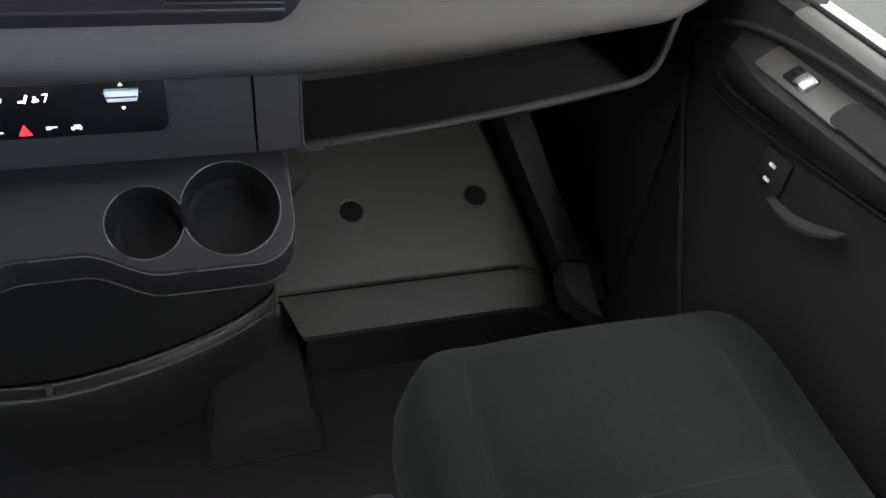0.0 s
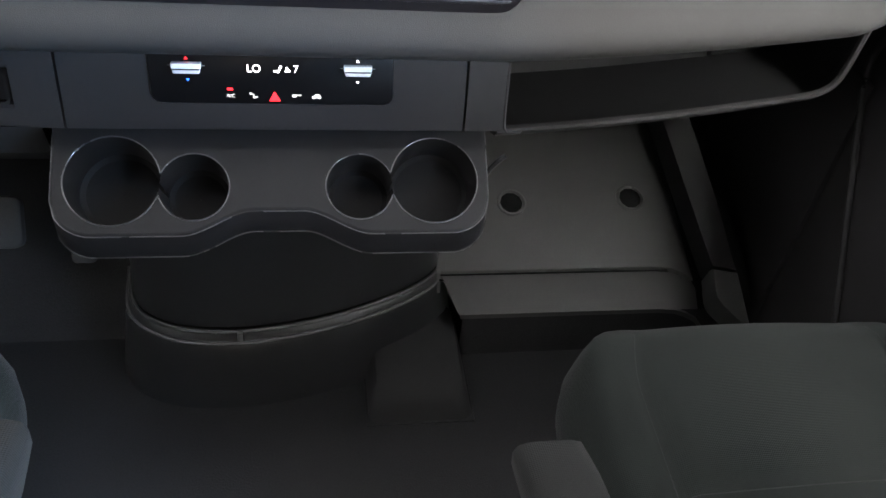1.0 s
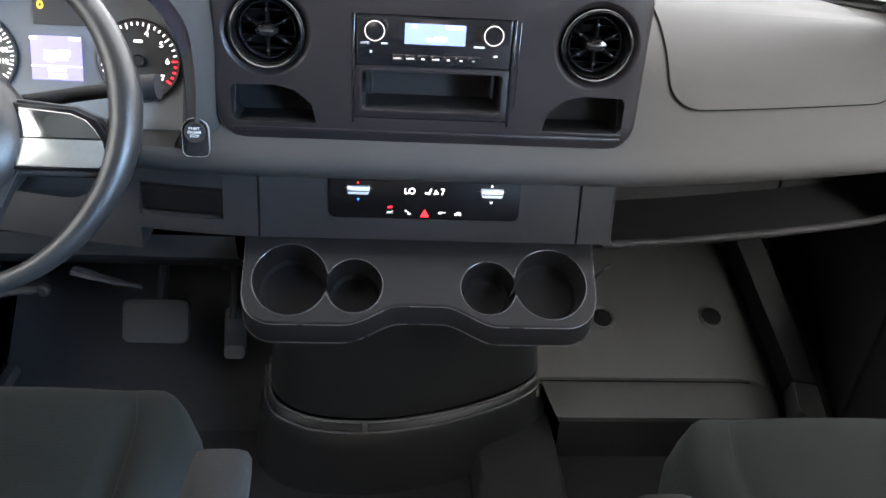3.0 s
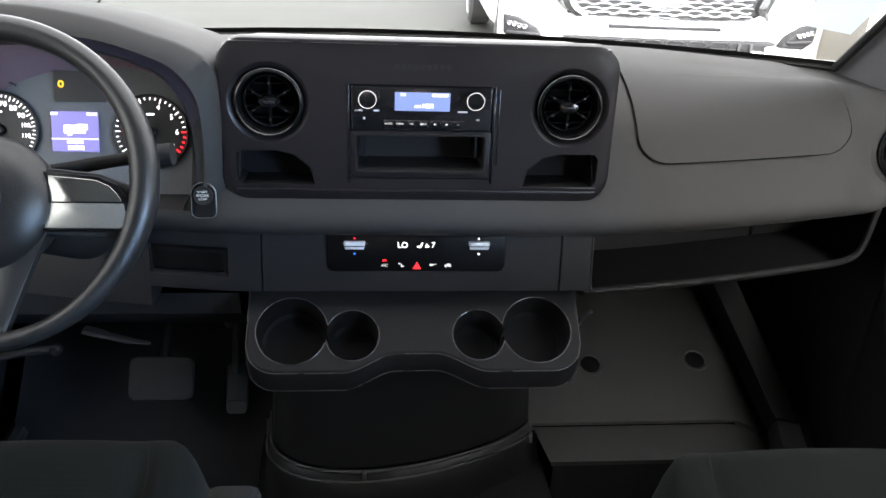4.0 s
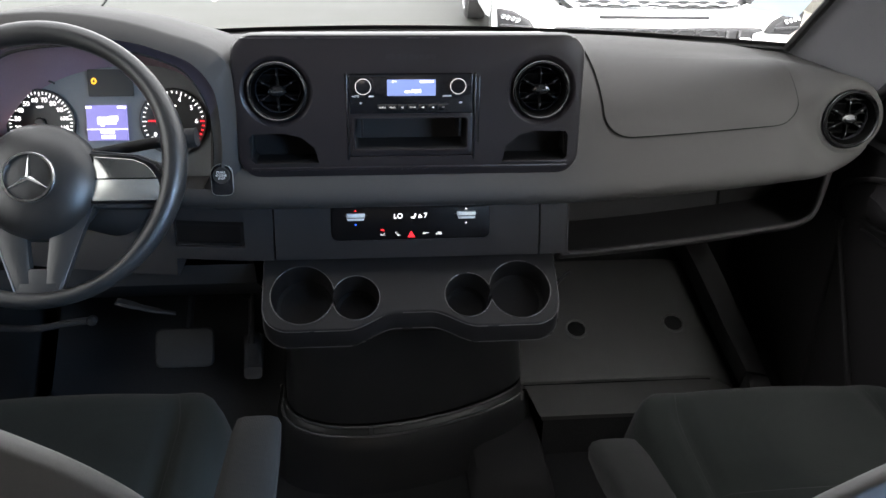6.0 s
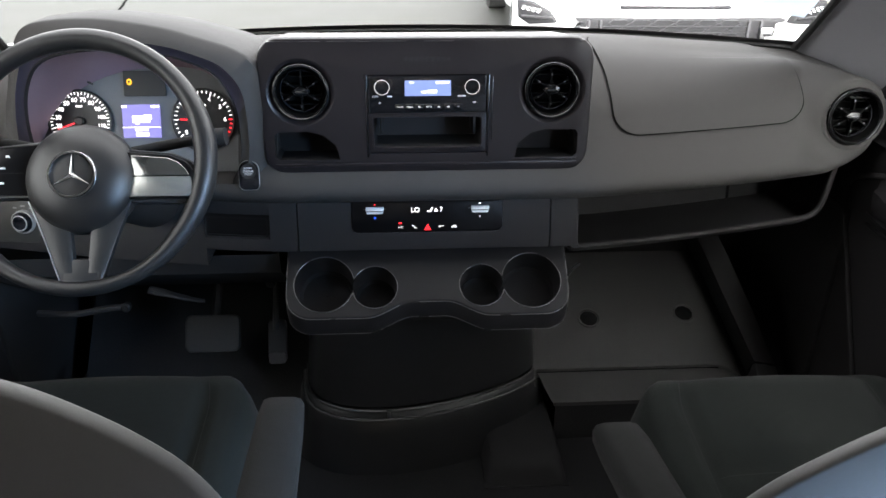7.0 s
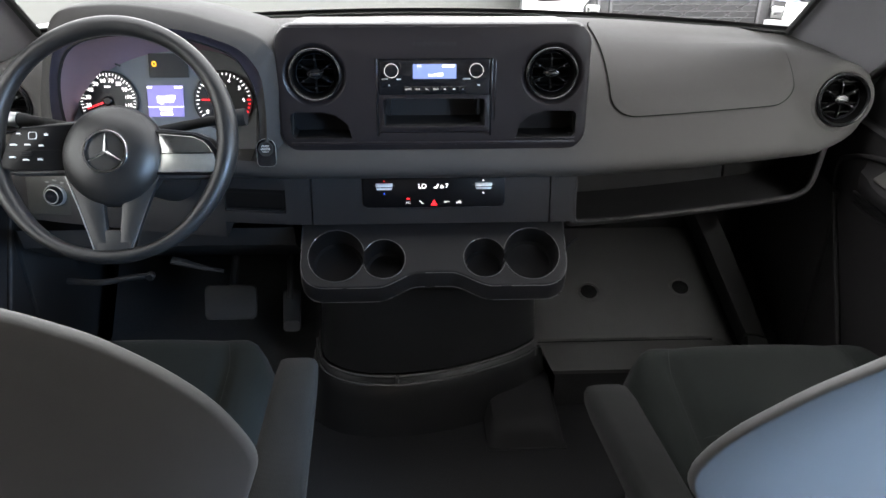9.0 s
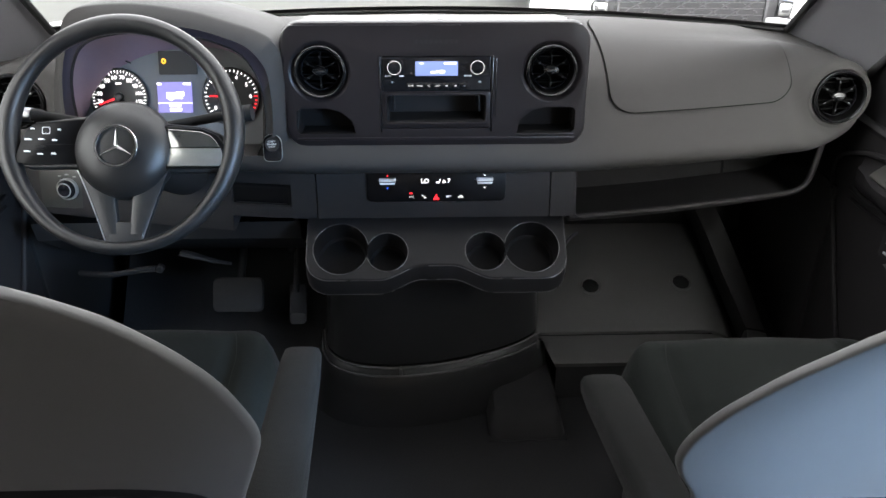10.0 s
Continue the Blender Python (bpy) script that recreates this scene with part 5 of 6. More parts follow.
for s in (-1, 1):
    loop = [(s * x, y) for x, y in SPOKES[s][0]]
    front = [(x, y, 0.008 - 0.05 * (abs(x) / 0.17) ** 2 * 0.2) for x, y in loop]
    bm = loft(bmesh.new(), [[MP @ Vector((x, y, -0.016)) for x, y in loop], [MP @ Vector((x, y, z - 0.003)) for x, y, z in front], [MP @ Vector((x * 0.985, y * 0.94, z)) for x, y, z in front]], closed=True, cap=True)
    part("side_spoke", bm, GRIPBLACK, whl, "black side spoke")
    loop = [(s * x, y) for x, y in SPOKES[s][1]]
    bm = loft(bmesh.new(), [[MP @ Vector((x, y, z)) for x, y in loop] for z in (0.002, 0.0105)] + [[MP @ Vector((s * 0.115 + (x - s * 0.115) * 0.96, y * 0.95, 0.0118)) for x, y in loop]], closed=True, cap=True)
    pan = part("switch_panel", bm, SMOKED, whl, "glossy black switch panel")
    if s < 0:
        MK = MP @ pose(-0.002, 0.007, 0)
        for x, y, w, h in ((-0.138, 0.0137, 0.0075, 0.0034), (-0.0965, 0.0116, 0.0062, 0.0046), (-0.145, -0.0033, 0.0120, 0.0042), (-0.1243, -0.0033, 0.0105, 0.0036), (-0.1035, -0.0050, 0.0085, 0.0044), (-0.1464, -0.0223, 0.0110, 0.0038), (-0.126, -0.0266, 0.0105, 0.0036), (-0.1050, -0.0262, 0.0085, 0.0044)):
            part("key_symbol", nbox(x - w * 0.42, x + w * 0.30, y - h * 0.32, y + h * 0.32, 0.0115, 0.0124, m=MK), KEYPRINT, pan, "white key symbol")
            part("key_symbol", nbox(x + w * 0.36, x + w * 0.46, y - h * 0.45, y + h * 0.1, 0.0115, 0.0124, m=MK), KEYPRINT, pan, "white key symbol")
        bm = loft(bmesh.new(), [[MK @ Vector((x, y, z)) for x, y in rrect(-0.1222 - g, -0.1112 + g, 0.0055 - g, 0.0151 + g, 0.002, 3)] for g, z in ((0, 0.0118), (0, 0.0126), (0.0007, 0.0126), (0.0007, 0.0118))], closed=True)
        part("touch_key", bm, KEYPRINT, pan)
        part("scroll_key", nbox(-0.1330, -0.1175, -0.0205, -0.0140, 0.0100, 0.0145, r=0.0018, m=MK), TRAY, pan)
        part("key_divider", nbox(-0.1545, -0.060, -0.0125, -0.0119, 0.0112, 0.0121, m=MK), DEEP, pan)
    else:
        for nm, mat, lab, lp in (("lower_plate", SPOKEPLATE, "bright silver plate", ((0.070, -0.0410), (0.150, -0.0410), (0.1575, -0.0370), (0.1580, -0.028), (0.1530, -0.0130), (0.070, -0.0130))),
                                 ("upper_plate", UPPERPLATE, "glossy silver plate, dark reflection in its colour", ((0.071, -0.0110), (0.1515, -0.0110), (0.1460, -0.002), (0.137, 0.0070), (0.122, 0.0135), (0.071, 0.0180)))):
            part(nm, loft(bmesh.new(), [[MP @ Vector((x, y, z)) for x, y in lp] for z in (0.008, 0.0124)] + [[MP @ Vector((0.114 + (x - 0.114) * 0.975, -0.015 + (y + 0.015) * 0.96, 0.0131)) for x, y in lp]], closed=True, cap=True), mat, pan, lab)
# lower forked spoke
for s in (-1, 1):
    rows = []
    for t in range(13):
        f = t / 12
        y = -0.058 - 0.116 * f
        c, w = s * (0.0435 - 0.0265 * f), 0.0230 - 0.0125 * f + 0.004 * (1 - f) ** 3
        z = 0.010 - 0.005 * f
        rows.append([MW @ Vector((c - w, y, z - 0.014)), MW @ Vector((c - w, y, z - 0.002)), MW @ Vector((c - w * 0.78, y, z)), MW @ Vector((c + w * 0.78, y, z)), MW @ Vector((c + w, y, z - 0.002)), MW @ Vector((c + w, y, z - 0.014))])
    sp = part("lower_spoke", loft(bmesh.new(), rows, closed=True, cap=True), SPOKEGREY, whl, "grey fork of the lower spoke")
    # edge highlights made as metal beads, the left one brighter
    edge = [MW @ Vector((s * (0.0435 - 0.0265 * f + 0.0235 - 0.0125 * f + 0.004 * (1 - f) ** 3), -0.058 - 0.116 * f, 0.0088 - 0.005 * f)) for f in [t / 12 for t in range(13)]]
    part("spoke_edge_highlight", tube(bmesh.new(), edge, 0.0010 if s < 0 else 0.0007, 6), SATIN if s < 0 else DARKCHROME, sp)
part("spoke_foot", nbox(-0.0270, 0.0270, -0.176, -0.140, -0.008, 0.0056, r=0.004, m=MW), SPOKEGREY, whl, "grey foot of the lower spoke")
# column shroud and stalks
col = thing("steering_column", "black steering column shroud with stalks", "steering column")
mc = MW
bm = lathe(bmesh.new(), [(0.052, -0.30), (0.056, -0.12), (0.052, -0.05), (0.045, -0.03)], 32, mc @ pose(0, -0.012, 0))
part("shroud", bm, DEEP, col)
for s in (-1, 1):
    pts = [mc @ Vector(p) for p in ((s * 0.03, 0.018, -0.05), (s * 0.11, 0.034, -0.052), (s * 0.158, 0.042, -0.052), (s * 0.172, 0.043, -0.051))]
    st = part("stalk", tube(bmesh.new(), spline(pts, 4), [0.008] * 8 + [0.0105] * 5, 10), DEEP, col)
    part("stalk_end", tube(bmesh.new(), [pts[-1], pts[-1] + (pts[-1] - pts[-2]).normalized() * 0.018], 0.0118 if s < 0 else 0.0140, 12), DEEP if s > 0 else SATIN, st)

# ---- seats ----
def seat(cx, dz, front, bx, prof, arm, label, name="front_seat"):
    """A front seat: cx the middle of its cushion, bx of its backrest, dz its height offset, arm its armrest."""
    t = thing(name, label, "seat", "front seats")
    H = 0.405 + dz
    hw = 0.262
    back = -0.66
    rows = []
    for j in range(27):
        f = j / 26
        y = front + (back - front) * (f ** 1.25)
        d = front - y
        rnd = 1 - math.sqrt(max(0.0, 1 - (1 - min(1.0, d / 0.07)) ** 2))
        w = hw - 0.075 * (1 - math.sqrt(max(0.0, 1 - (1 - min(1.0, d / 0.12)) ** 2)))
        top = H - 0.055 * rnd - 0.03 * smooth(f)
        row = []
        for u in [-1 + 2 * k / 44 for k in range(45)]:
            a = abs(u)
            z = top + 0.005 * smooth((a - 0.62) / 0.2) - 0.075 * (max(0.0, a - 0.86) / 0.14) ** 2.2
            groove = math.exp(-((a - 0.665) / 0.040) ** 2) * 0.015 * smooth((d - 0.03) / 0.08) + math.exp(-((y + 0.40) / 0.016) ** 2) * 0.009 * smooth((0.66 - a) / 0.08)
            row.append(Vector((cx + u * w, y, z - groove + 0.015 * (1 - a * a))))
        zb = H - 0.16 - 0.02 * rnd
        row += [Vector((cx + w * 0.99, y, H - 0.12)), Vector((cx + w * 0.94, y + 0.02 * (1 - f), zb)), Vector((cx - w * 0.94, y + 0.02 * (1 - f), zb)), Vector((cx - w * 0.99, y, H - 0.12))]
        rows.append(row)
    for us in (14 - 7, 44 - 7):
        part("seam", tube(bmesh.new(), [r[us] + Vector((0, 0, -0.0006)) for r in rows[3:]], 0.0012, 6), RUBBER, t, "dark cushion seam")
    cross = min(range(27), key=lambda j: abs(rows[j][22].y + 0.40))
    part("seam", tube(bmesh.new(), [q + Vector((0, 0, -0.0006)) for q in rows[cross][8:37]], 0.0012, 6), RUBBER, t, "dark cushion seam")
    cu = part("cushion", loft(bmesh.new(), rows, closed=True, cap=True), SEAT, t, "dark grey woven cushion", sharp=70)
    # backrest: loops stacked up a reclined line, with a rounded rear edge
    rows = []
    top = prof[-1][0]
    for z, w in [(p.y, p.z) for p in spline([(0, a, b) for a, b in prof], 3)]:
        yr = -0.706 - 0.40 * (z - 0.5)
        dep = 0.050 * (1 - 0.97 * smooth((z - top + 0.36) / 0.33))
        yr += 0.011 * smooth((z - top + 0.022) / 0.022) ** 2
        loop = [Vector((bx + w * u, yr + e + 0.004 * u * u, z)) for u, e in ((-1, 0.011), (-0.996, 0.006), (-0.988, 0.0025), (-0.972, 0.0006), (-0.6, 0), (-0.2, 0), (0.2, 0), (0.6, 0), (0.972, 0.0006), (0.988, 0.0025), (0.996, 0.006), (1, 0.011))]
        loop += [Vector((bx + w * u, yr + 0.015 + 0.004 * u * u + dep * (1 - abs(u) ** 3), z)) for u in (0.985, 0.9, 0.75, 0.5, 0.2, -0.2, -0.5, -0.75, -0.9, -0.985)]
        rows.append(loop)
    part("backrest", loft(bmesh.new(), rows, closed=True, cap=True), SEATBACK, t, "grey vinyl backrest", sharp=70)
    rows = []
    for z, w, off in ((0.30, 0.17, 0.008), (0.44, 0.185, 0.010), (0.512, 0.19, 0.014), (0.524, 0.188, 0.012), (0.528, 0.18, 0.001)):
        zz = z + 0.098 + 9 * dz
        y = -0.704 - 0.40 * (zz - 0.5) - off
        rows.append([Vector((bx + w * u, y + 0.012 * u * u, zz - 0.03 * u ** 4)) for u in [-1 + k / 10 for k in range(21)]])
    part("back_shell", loft(bmesh.new(), rows), TRAY, t, "dark grey hard back shell")
    if arm:
        ax = cx + arm[0]
        L0, L1, zt, w = arm[1], arm[2], arm[3], arm[4]
        rows = []
        for f in (0.0, 0.015, 0.05, 0.12, 0.3, 0.6, 1.0):
            y = L0 + (L1 - L0) * f
            k = min(1.0, 0.72 + f * 2.6)
            x = ax + arm[5] * f
            rows.append([Vector((x + q[0] * w / 2 * (0.9 + 0.1 * k + arm[7] * f), y, zt + arm[6] * f + q[1] * 0.030 * k - 0.030)) for q in [(0, 1), (-0.55, 0.98), (-0.88, 0.8), (-1, 0.3), (-0.95, -0.6), (-0.6, -1), (0.6, -1), (0.95, -0.6), (1, 0.3), (0.88, 0.8), (0.55, 0.98)]])
        part("armrest", loft(bmesh.new(), rows, closed=True, cap=True), SEATSIDE, t, "dark grey padded armrest", sharp=60)
    part("base", nbox(cx - 0.21, cx + 0.21, -0.62, -0.20, FLOOR, H - 0.15, r=0.02), LOWER, t, "black seat pedestal")
    for s in (-1, 1):
        part("slide_rail", nbox(cx + s * 0.19 - 0.018, cx + s * 0.19 + 0.018, -0.66, -0.17, H - 0.185, H - 0.15, r=0.004), DEEP, t)
    return t


DRIVER_BACK = ((0.377, 0.181), (0.477, 0.194), (0.557, 0.213), (0.617, 0.232), (0.667, 0.248), (0.712, 0.261), (0.749, 0.263), (0.797, 0.254), (0.836, 0.241), (0.875, 0.220), (0.905, 0.198), (0.928, 0.177), (0.944, 0.156), (0.966, 0.120), (0.980, 0.078), (0.985, 0.039))
PASSENGER_BACK = ((0.357, 0.173), (0.447, 0.188), (0.550, 0.213), (0.607, 0.243), (0.655, 0.261), (0.700, 0.260), (0.748, 0.246), (0.784, 0.227), (0.827, 0.199), (0.861, 0.169), (0.892, 0.140), (0.913, 0.106), (0.925, 0.068), (0.930, 0.033))
seat(-0.560, 0.0, -0.114, -0.465, DRIVER_BACK, (0.336, -0.390, -0.74, 0.556, 0.062, 0.001, 0.0, 0.32), "dark grey cloth driver seat with armrest folded down")
seat(0.605, -0.008, -0.158, 0.514, PASSENGER_BACK, (-0.343, -0.405, -0.75, 0.502, 0.072, 0.03, 0.02, 0.0), "dark grey cloth passenger seat with armrest folded down")

# ---- passenger and driver doors ----
def door_panel(s, name, label):
    """s: +1 passenger side, -1 driver side."""
    d = thing(name, label, "van door", kind="structure")
    X = s * 0.915

    def at(inset, y, z):
        return Vector((X - s * inset, y, z))

    ys = [0.36 - 0.04 * k for k in range(29)]
    part("panel", loft(bmesh.new(), [[at(i, y, z) for i, z in ((0, FLOOR), (0, 0.38), (0.002, 0.47), (0.004, 0.56), (0.010, 0.60), (0.012, 0.718))] for y in ys]), LOWER, d, "black door panel")
    part("waist_trim", loft(bmesh.new(), [[at(i, y, z) for i, z in ((0.010, 0.716), (0.015, 0.721), (0.017, 0.727), (0.013, 0.732), (0.006, 0.735), (-0.002, 0.736), (-0.010, 0.734))] for y in ys if y < 0.01]), DOORTRIM, d, "grey waist trim below the window")
    part("front_corner", loft(bmesh.new(), [[at(i, y, z) for i, z in ((0.010, 0.716), (0.014, 0.727), (0.008, 0.733), (-0.002, 0.736), (-0.010, 0.734))] for y in ys if y > -0.01]), DEEP, d, "black mirror corner")
    rows = []
    for k in range(9):
        f = k / 8
        z = 0.732 + 0.30 * f
        y1, y0 = 0.205 - 0.5 * (z - 0.736) / 0.764, 0.005 + 0.0 * f
        y0 = min(y0 + 0.02 * f * f, y1 - 0.002)
        rows.append([at(-0.034, y1, z), at(-0.004, y1, z), at(0.000, (y0 + y1) / 2, z), at(-0.004, y0 + 0.006, z), at(-0.012, y0, z), at(-0.034, y0, z)])
    part("mirror_corner", loft(bmesh.new(), rows, closed=True, cap=True), DEEP, d, "black corner panel at the mirror foot", sharp=60)
    part("window_seal", tube(bmesh.new(), [at(-0.012, y, 0.737) for y in ys], 0.0035, 8), RUBBER, d)
    # armrest ledge, rising rearwards, with its bright switch plate
    rows = []
    for y in ys[7:]:
        k, zc = smooth((0.08 - y) / 0.12), 0.640 + 0.05 * (0.08 - y)
        rows.append([at(0.006, y, zc - 0.055), at(0.020 + 0.018 * k, y, zc - 0.035), at(0.024 + 0.030 * k, y, zc - 0.010), at(0.024 + 0.030 * k, y, zc + 0.002), at(0.018 + 0.026 * k, y, zc + 0.010), at(0.012, y, zc + 0.036)])
    part("armrest", loft(bmesh.new(), rows), LOWER, d, "black door armrest")
    m = Matrix.Translation(at(0.032, -0.072, 0.672)) @ pose(0, 0, 0, -3, -s * 38, 0)
    part("switch_plate", prism(bmesh.new(), rrect(-0.020, 0.020, -0.100, 0.074, 0.007, 5), m @ pose(0, 0, 0.004, -90), 0.007, 0.0018), PLATE, d, "dull silver switch plate")
    part("switch_well", prism(bmesh.new(), rrect(-0.0125, 0.0125, -0.027, 0.021, 0.005, 5), m @ pose(0.001, 0.002, 0.0052, -90), 0.004, 0.0006), GLOSS, d, "black switch well")
    rows = [[m @ Vector((0.001 + x, y, z)) for x, z in ((-0.0098, 0.003), (-0.0095, h), (-0.006, h + 0.001), (0.006, h + 0.001), (0.0095, h), (0.0098, 0.003))] for y, h in ((0.004, 0.0056), (0.001, 0.0072), (-0.008, 0.0098), (-0.016, 0.0092), (-0.021, 0.0060), (-0.022, 0.0052))]
    part("window_switch", loft(bmesh.new(), rows, cap=True), SPOKEPLATE, d, "bright window switch rocker")
    part("grip_recess", prism(bmesh.new(), rrect(-0.018, 0.0195, -0.30, -0.076, 0.012, 6), m @ pose(0, 0, 0.0055, -90), 0.0085, 0.001), DEEP, d, "black grip recess")
    part("lock_plate", nbox(*sorted((X - s * 0.002, X - s * 0.010)), -0.100, -0.045, 0.505, 0.560, r=0.003), LOWER, d, "black lock key plate")
    for z in (0.542, 0.519):
        part("lock_key", nbox(*sorted((X - s * 0.008, X - s * 0.0125)), -0.076, -0.064, z - 0.0024, z + 0.0024, r=0.001), PALE, d, "white lock key mark")
    rows = []
    for k in range(13):
        f = k / 12
        y, h = -0.100 - 0.125 * f, 0.013 * math.sin(math.pi * (0.08 + 0.84 * f)) * (0.3 + 0.7 * f)
        zc = 0.512 + 0.036 * f - 0.016 * math.sin(math.pi * f)
        rows.append([at(0.016, y, zc + h), at(0.030, y, zc + h * 0.2), at(0.030, y, zc - h * 0.5), at(0.014, y, zc - h)])
    part("door_handle", loft(bmesh.new(), rows, closed=True, cap=True), PLATE, d, "dull silver door lever")
    part("handle_bowl", loft(bmesh.new(), [[at(0.004 + 0.004 * (1 - q), -0.165 + q * 0.075 * math.cos(a), 0.545 + q * 0.045 * math.sin(a)) for a in [2 * math.pi * k / 24 for k in range(24)]] for q in (1.0, 0.7, 0.05)], closed=True), DEEP, d, "black handle bowl")
    for a, b, x in ((0.560, 0.60, 0.010), (0.585, 0.625, 0.020)):
        part("ridge", tube(bmesh.new(), spline([at(x * 0.6, 0.10, a), at(x, -0.05, a + 0.012), at(x, -0.72, b + 0.06)], 6), 0.005, 8), TRAY, d)
    part("door_seal", tube(bmesh.new(), spline([at(0.004, -0.12, 0.04), at(0.004, -0.02, 0.20), at(0.006, 0.10, 0.41), at(0.008, 0.175, 0.55), at(0.014, 0.178, 0.62), at(0.018, 0.13, 0.655), at(0.018, 0.03, 0.688), at(0.016, -0.12, 0.706), at(0.014, -0.40, 0.712)], 6), 0.0062, 10), LOWER, d, "black door seal")
    return d


door_panel(1, "door_1", "black moulded passenger door panel")
door_panel(-1, "door_2", "black moulded driver door panel")
for s, nm in ((1, "window_2"), (-1, "window_3")):
    w = thing(nm, "side door window, tinted to set the cab light", "window", kind="structure")
    bm = loft(bmesh.new(), [[Vector((s * 0.944, y, z)) for y in (-0.72, 0.20 - 0.5 * (z - 0.736) / 0.764)] for z in (0.736, 1.50)])
    part("pane", bm, SIDEGLASS if s > 0 else DRIVERGLASS, w)

# ---- window sheet ----
sheet = thing("paper_sheet", "pale translucent paper sheet stuck on the windscreen", "paper")
rows = []
for j in range(9):
    rows.append([screen_point(0.853 + 0.112 * i / 6, 0.114 - 0.018 * i / 6 + 0.30 * j / 8) + Vector((0, -0.008 - 0.004 * math.sin(j + i * 0.7), 0)) for i in range(7)])
part("sheet", loft(bmesh.new(), rows), PAPER, sheet)

# ---- wipers ----
for x0, x1 in ((-0.62, 0.02), (0.05, 0.72)):
    wp = thing("wiper", "black windscreen wiper resting on the glass", "wiper", "wipers")
    def wz(x, up):
        p = screen_point(x / 0.80, up)
        return p + Vector((0, 0.018, -0.019))
    part("blade", tube(bmesh.new(), [wz(x0 + (x1 - x0) * k / 10, 0.004 + 0.022 * k / 10) for k in range(11)], 0.006, 8), RUBBER, wp)
    part("arm", tube(bmesh.new(), [wz(x0 + (x1 - x0) * k / 10, -0.012 + 0.03 * k / 10) + Vector((0, 0.01, 0.006)) for k in range(7)], 0.007, 8), RUBBER, wp)

# ---- pickup truck outside ----
truck = thing("pickup_truck", "white pickup truck with a chrome grille", "pickup truck")
TY, TX, G = 4.2, 1.91, GROUND


def tr(x, y, z):
    return Vector((TX + x, TY + y, G + z))


def across(z, depth, half, bowed=0.16, n=24, rnd=0.10):
    """A row across the truck's nose at height z."""
    out = []
    for i in range(n + 1):
        u = -1 + 2 * i / n
        out.append(tr(u * half, depth + bowed * u * u + rnd * max(0.0, abs(u) - 0.86) ** 2 / 0.02, z))
    return out


def crown(row, k):
    """The bumper's upper edge is low below the grille and rises towards the headlamps."""
    return [p + Vector((0, 0, k * 0.17 * smooth((abs(p.x - TX) - 0.52) / 0.36))) for p in row]


bm = loft(bmesh.new(), [across(0.50, 0.16, 0.98), across(0.52, 0.02, 1.02), across(0.60, -0.03, 1.03), crown(across(0.80, -0.045, 1.03), 0.5), crown(across(0.875, -0.03, 1.03), 1), crown(across(0.89, 0.0, 1.025), 1), crown(across(0.89, 0.10, 1.02), 1)])
bp = part("bumper", bm, PAINT, truck, "white painted bumper")
part("chrome_panel", loft(bmesh.new(), [across(z, d, 0.97, 0.17) for z, d in ((0.86, 0.05), (0.93, 0.02), (1.00, 0.015), (1.10, 0.03))]), GRILLE, truck, "chrome panel round the grille")
part("bumper_slot", nbox(-0.36, 0.36, -0.022, 0.02, 0.826, 0.846, r=0.006, m=Matrix.Translation((TX, TY - 0.035, G))), TRUCKBLACK, bp)
outl = [(-0.60, 0.575), (0.60, 0.575), (0.66, 0.61), (0.665, 0.735), (0.64, 0.762), (-0.54, 0.762), (-0.60, 0.735), (-0.65, 0.66)]
outl = [(p.x, p.y) for p in spline([(a, b, 0) for a, b in outl + outl[:1]], 4)[:-1]]
low_g = part("lower_grille", prism(bmesh.new(), [(x, z) for x, z in outl], Matrix.Translation((TX, TY - 0.067, G)), 0.08, 0.012), TRUCKBLACK, bp, "black lower grille")
for r in range(4):
    for c in range(7):
        x, z = -0.435 + 0.145 * c + (0.0725 if r % 2 else 0), 0.602 + 0.044 * r
        if x < 0.45:
            loop = [(x + a, z + b) for a, b in ((-0.072, 0.0), (-0.045, 0.023), (0.045, 0.023), (0.072, 0.0), (0.045, -0.023), (-0.045, -0.023))]
            bm = loft(bmesh.new(), [[tr(x + (a - x) * f, -0.066 - d, z + (b - z) * (f - (0.06 if f < 1 else 0))) for a, b in loop] for f, d in ((0.88, 0.0), (0.88, 0.012), (1.0, 0.012), (1.0, 0.0))], closed=True)
            part("grille_cell", bm, TRUCKGREY, low_g)
